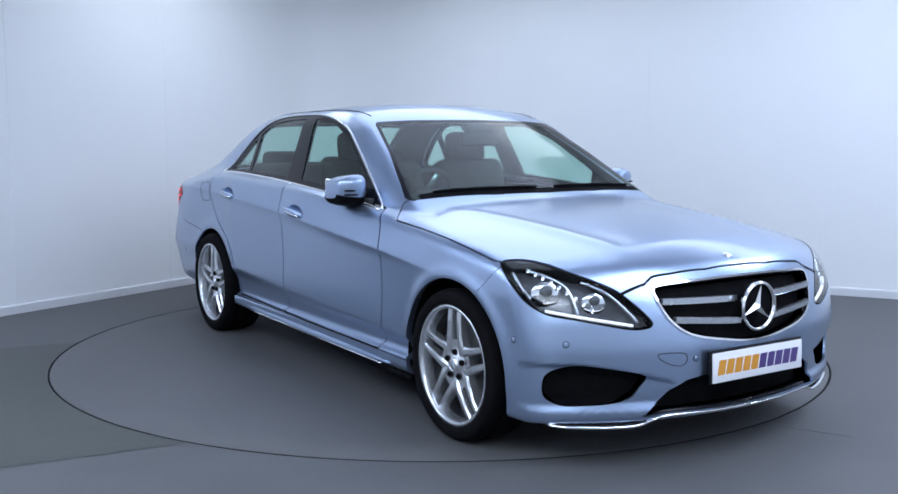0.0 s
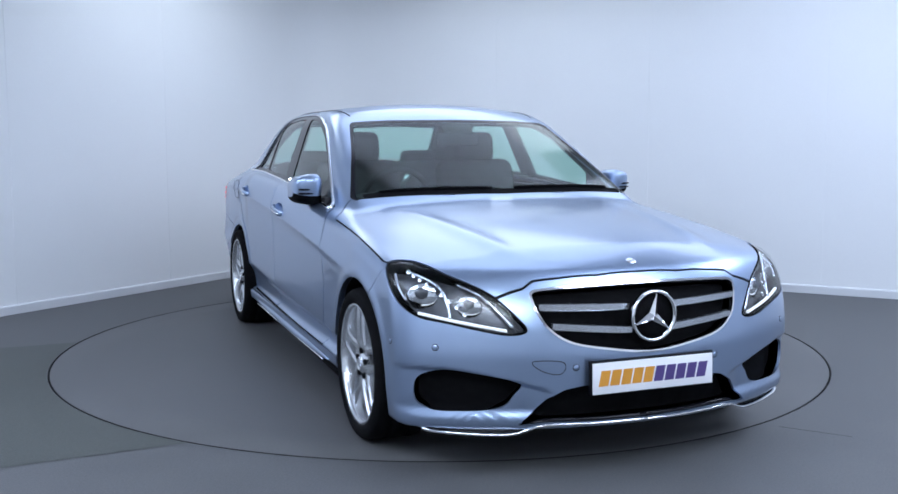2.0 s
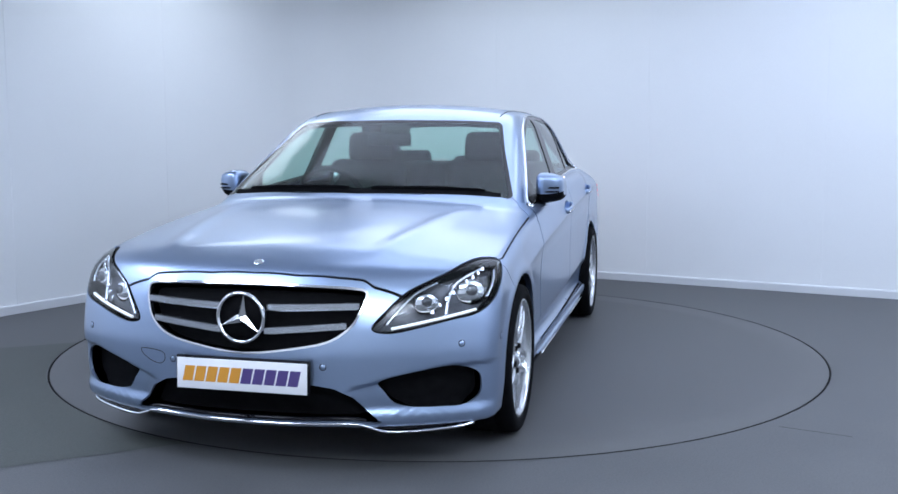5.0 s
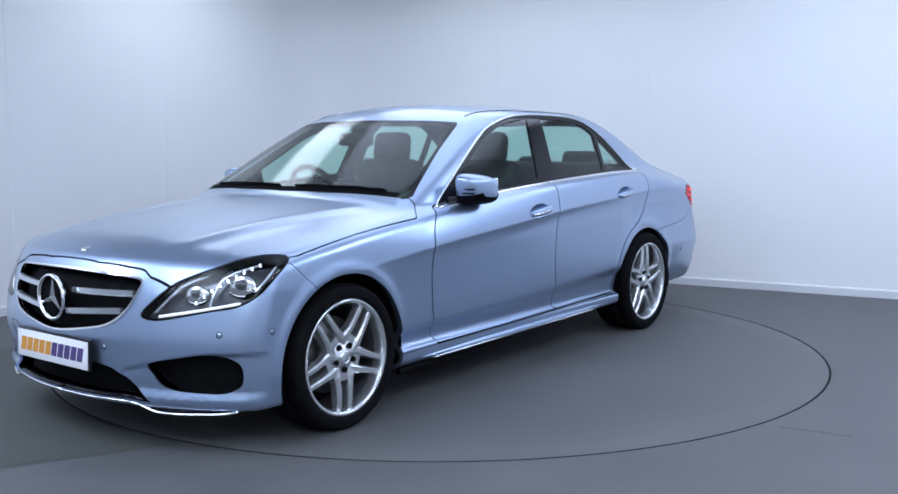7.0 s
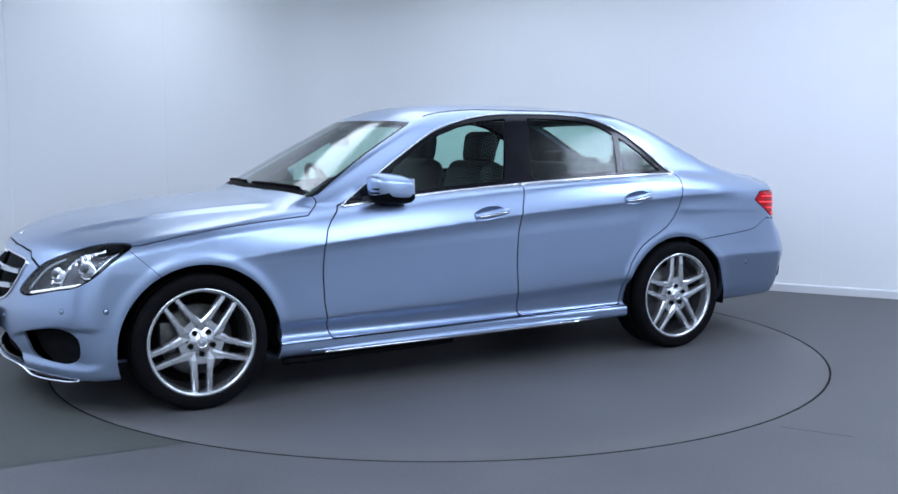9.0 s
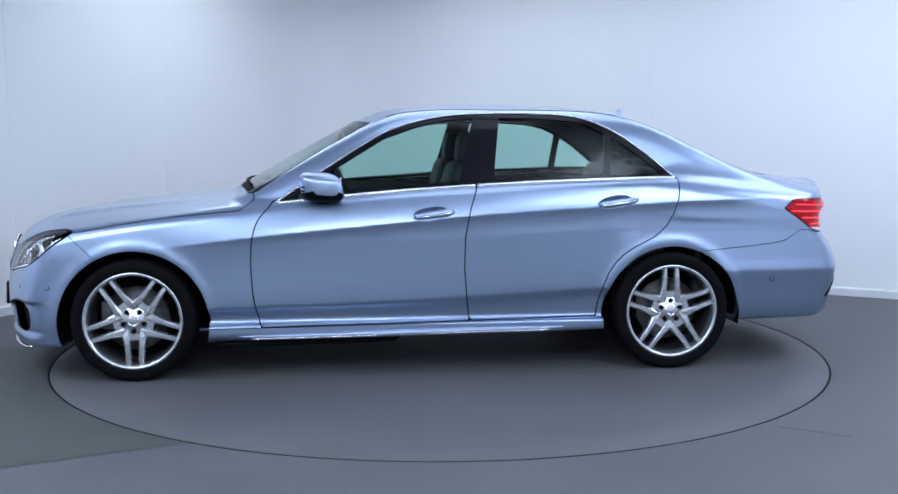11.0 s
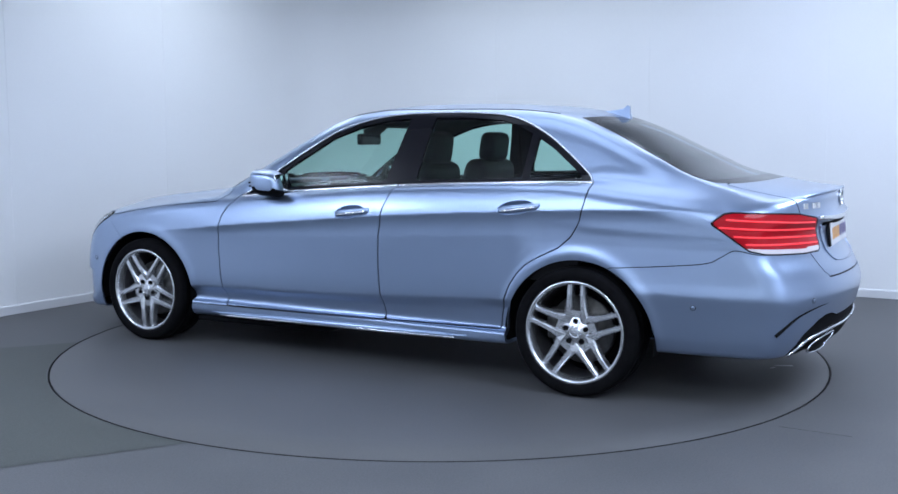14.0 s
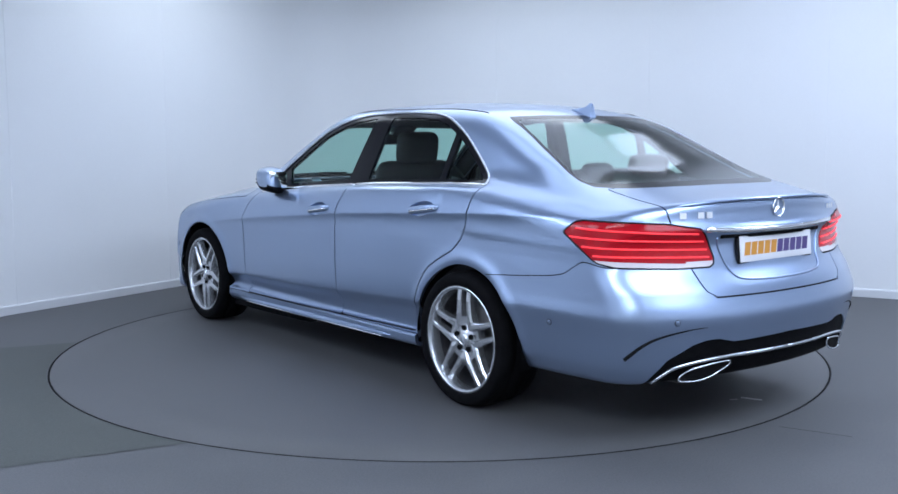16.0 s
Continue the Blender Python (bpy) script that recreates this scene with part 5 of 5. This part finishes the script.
for i in range(len(cy) - 1):
    cf.append((2 * i, 2 * i + 2, 2 * i + 3, 2 * i + 1))
part("cowl", (cv, cf), PLASTIC, car, "black cowl below the windscreen")

# roof fin aerial
fin_v, fin_f = [], []
fin = [(-1.24, 0.0), (-1.30, 0.020), (-1.355, 0.045), (-1.378, 0.072), (-1.392, 0.072), (-1.395, 0.03), (-1.40, 0.0)]
zr = [float(surf_z(x, 0)[0]) for x, _ in fin]
for s in (1, -1):
    for (x, h), z in zip(fin, zr):
        fin_v.append((x, s * (0.020 * (1 - h / 0.08) + 0.003), z + h - 0.004))
n = len(fin)
fin_f = [tuple(range(n))[::-1], tuple(range(n, 2 * n))] + [(i, (i + 1) % n, n + (i + 1) % n, n + i) for i in range(n)]
part("aerial_fin", (fin_v, fin_f), PAINT, car, "small body-coloured shark fin aerial", smooth=False)

# roof ditch lines
for s in (1, -1):
    pts = [(x, s * (0.565 - 0.03 * ((x + 0.5) / 0.8) ** 2), float(surf_z(x, 0.565 - 0.03 * ((x + 0.5) / 0.8) ** 2)[0]) + 0.0005) for x in np.linspace(0.10, -1.20, 30)]
    part("roof_ditch", sweep(pts, ring_section(0.003, 6)), RIM_GAP, car, "dark roof seam")
# towing eye cover and fuel flap, outlined
tow = smooth_path([(-0.455, 0.452), (-0.36, 0.448), (-0.345, 0.42), (-0.37, 0.40), (-0.42, 0.41), (-0.46, 0.435)], 5, True)
part("towing_cover", sweep([(float(surf_x(abs(y), z)[0]), y, z) for y, z in tow], ring_section(0.0018, 5), True), GREY_TRIM, bump_f, "outline of the towing eye cover")
flap = smooth_path([(-1.49, 0.965), (-1.63, 0.968), (-1.645, 0.94), (-1.635, 0.86), (-1.50, 0.855), (-1.48, 0.88)], 5, True)
part("fuel_flap", sweep([(x, -float(surf_y(x, z)[0]), z) for x, z in flap], ring_section(0.002, 5), True, up=(0, 1, 0)), GREY_TRIM, body, "outline of the fuel filler flap")


# ------------------------------------------------------------------ cabin
def blob(name, sx, sy, sz, at, bevel, mat, parent, label="", tilt=0.0):
    return part(name, box(sx, sy, sz, bevel, seg=4), mat, parent, label, m=Matrix.Translation(at) @ pose(0, 0, 0, 0, tilt, 0))


for s in (1, -1):
    seat = new("front_seat")
    seat.parent = car
    seat.matrix_basis = pose(-0.02, 0.375 * s, 0)
    tagged(seat, "black leather front seat with a headrest")
    blob("cushion", 0.54, 0.50, 0.16, (0.06, 0, 0.56), 0.06, LEATHER, seat, tilt=-8)
    blob("backrest", 0.16, 0.50, 0.62, (-0.25, 0, 0.83), 0.07, LEATHER, seat, tilt=-16)
    blob("headrest", 0.11, 0.27, 0.19, (-0.345, 0, 1.205), 0.05, LEATHER, seat, tilt=-8)
    for q in (-1, 1):
        part("headrest_post", sweep([(-0.335, q * 0.06, 1.02), (-0.345, q * 0.06, 1.13)], ring_section(0.007, 8), up=(1, 0, 0)), CHROME, seat, "chrome post")
bench = new("rear_bench")
bench.parent = car
tagged(bench, "black leather rear bench with three headrests")
blob("cushion", 0.52, 1.30, 0.18, (-0.95, 0, 0.56), 0.07, LEATHER, bench, tilt=-6)
blob("backrest", 0.18, 1.32, 0.62, (-1.30, 0, 0.80), 0.07, LEATHER, bench, tilt=-22)
for y, w, top in ((-0.40, 0.27, 1.175), (0.0, 0.20, 1.135), (0.40, 0.27, 1.175)):
    blob("headrest", 0.10, w, 0.15, (-1.43, y, top - 0.075), 0.045, LEATHER, bench, tilt=-12)
blob("parcel_shelf", 0.50, 1.20, 0.03, (-1.70, 0, 1.0), 0.01, GREY_TRIM, car, "grey parcel shelf")
dash = blob("dashboard", 0.52, 1.40, 0.22, (0.72, 0, 0.86), 0.08, GREY_TRIM, car, "dark dashboard", tilt=6)
blob("instrument_hood", 0.18, 0.36, 0.07, (-0.14, -0.37, 0.09), 0.035, GREY_TRIM, dash)
blob("centre_console", 0.9, 0.22, 0.28, (0.15, 0, 0.56), 0.05, GREY_TRIM, car, "dark centre console")
wheel_m = Matrix.Translation((0.33, -0.37, 0.93)) @ pose(0, 0, 0, 0, -65, 0)
sw = part("steering_wheel", sweep([(0.185 * math.cos(a), 0.185 * math.sin(a), 0) for a in np.linspace(0, 2 * math.pi, 41)[:-1]], ring_section(0.016, 8), True), LEATHER, car, "black leather steering wheel", m=wheel_m)
part("wheel_boss", lathe([(0.0, 0.03), (0.06, 0.025), (0.085, 0.0), (0.0, -0.02)], 24, "z"), LEATHER, sw)
for a in (20, 160, 270):
    part("wheel_spoke", sweep([(0.05 * math.cos(radians(a)), 0.05 * math.sin(radians(a)), 0), (0.18 * math.cos(radians(a)), 0.18 * math.sin(radians(a)), 0)], [(-0.018, -0.006), (0.018, -0.006), (0.018, 0.006), (-0.018, 0.006)]), SATIN, sw)
blob("rear_view_mirror", 0.03, 0.25, 0.072, (0.36, -0.02, 1.255), 0.013, BLACK, car, "black rear-view mirror")
blob("mirror_mount", 0.10, 0.16, 0.05, (0.30, 0.0, 1.318), 0.02, GREY_TRIM, car, tilt=32)
for s in (1, -1):
    part("door_panel", box(2.0, 0.04, 0.42, 0.015, (-0.42, 0.80 * s, 0.76)), GREY_TRIM, car, "dark inner door trim")
blob("bulkhead", 0.04, 1.58, 0.64, (-1.62, 0, 0.70), 0.01, LINING, car, "dark panel behind the rear bench")
blob("firewall", 0.04, 1.50, 0.60, (0.92, 0, 0.62), 0.01, LINING, car, "dark panel ahead of the dashboard")


# ------------------------------------------------------------------ ceiling lights, added out of view to light car and walls
def ceiling_light(x, y, length, width, turn, watts, colour):
    lamp = new("ceiling_light")
    tagged(lamp, "added out-of-view ceiling light panel with a bright diffuser", "ceiling light", "ceiling lights")
    drop = 0.40
    lamp.matrix_basis = pose(x, y, CEIL - drop, 0, 0, turn)
    for ex in (-0.42, 0.42):
        part("hanger", sweep([(ex * length, 0, 0), (ex * length, 0, drop)], ring_section(0.006, 8), up=(1, 0, 0)), SKIRT, lamp)
    part("frame", box(length + 0.06, width + 0.06, 0.04, 0.006, (0, 0, -0.022)), SKIRT, lamp)
    part("diffuser", box(length, width, 0.012, 0.003, (0, 0, -0.046)), glowing("lamp_diffuser", colour, 0.3 + 0.1 * watts / (length * width)), lamp)
    area_lamp("panel_light", x, y, CEIL - drop - 0.07, length, width, watts, colour, turn)
    # added upward fill that brightens the ceiling for the paint's reflections
    area_lamp("ceiling_fill", x, y, CEIL - drop + 0.03, length, width, watts * 0.34, colour, turn, 180)


for row in PANELS:
    ceiling_light(*row)


# ------------------------------------------------------------------ what moves
def motions():
    rows_disc, rows_car = [], []
    for t, a in TURN:
        m = pose(0, 0, 0, 0, 0, a)
        rows_disc.append((t, m))
        rows_car.append((t, m @ Matrix.Translation((CAR_X, CAR_Y, 0))))
    walk(disc, rows_disc)
    walk(car, rows_car)


motions()
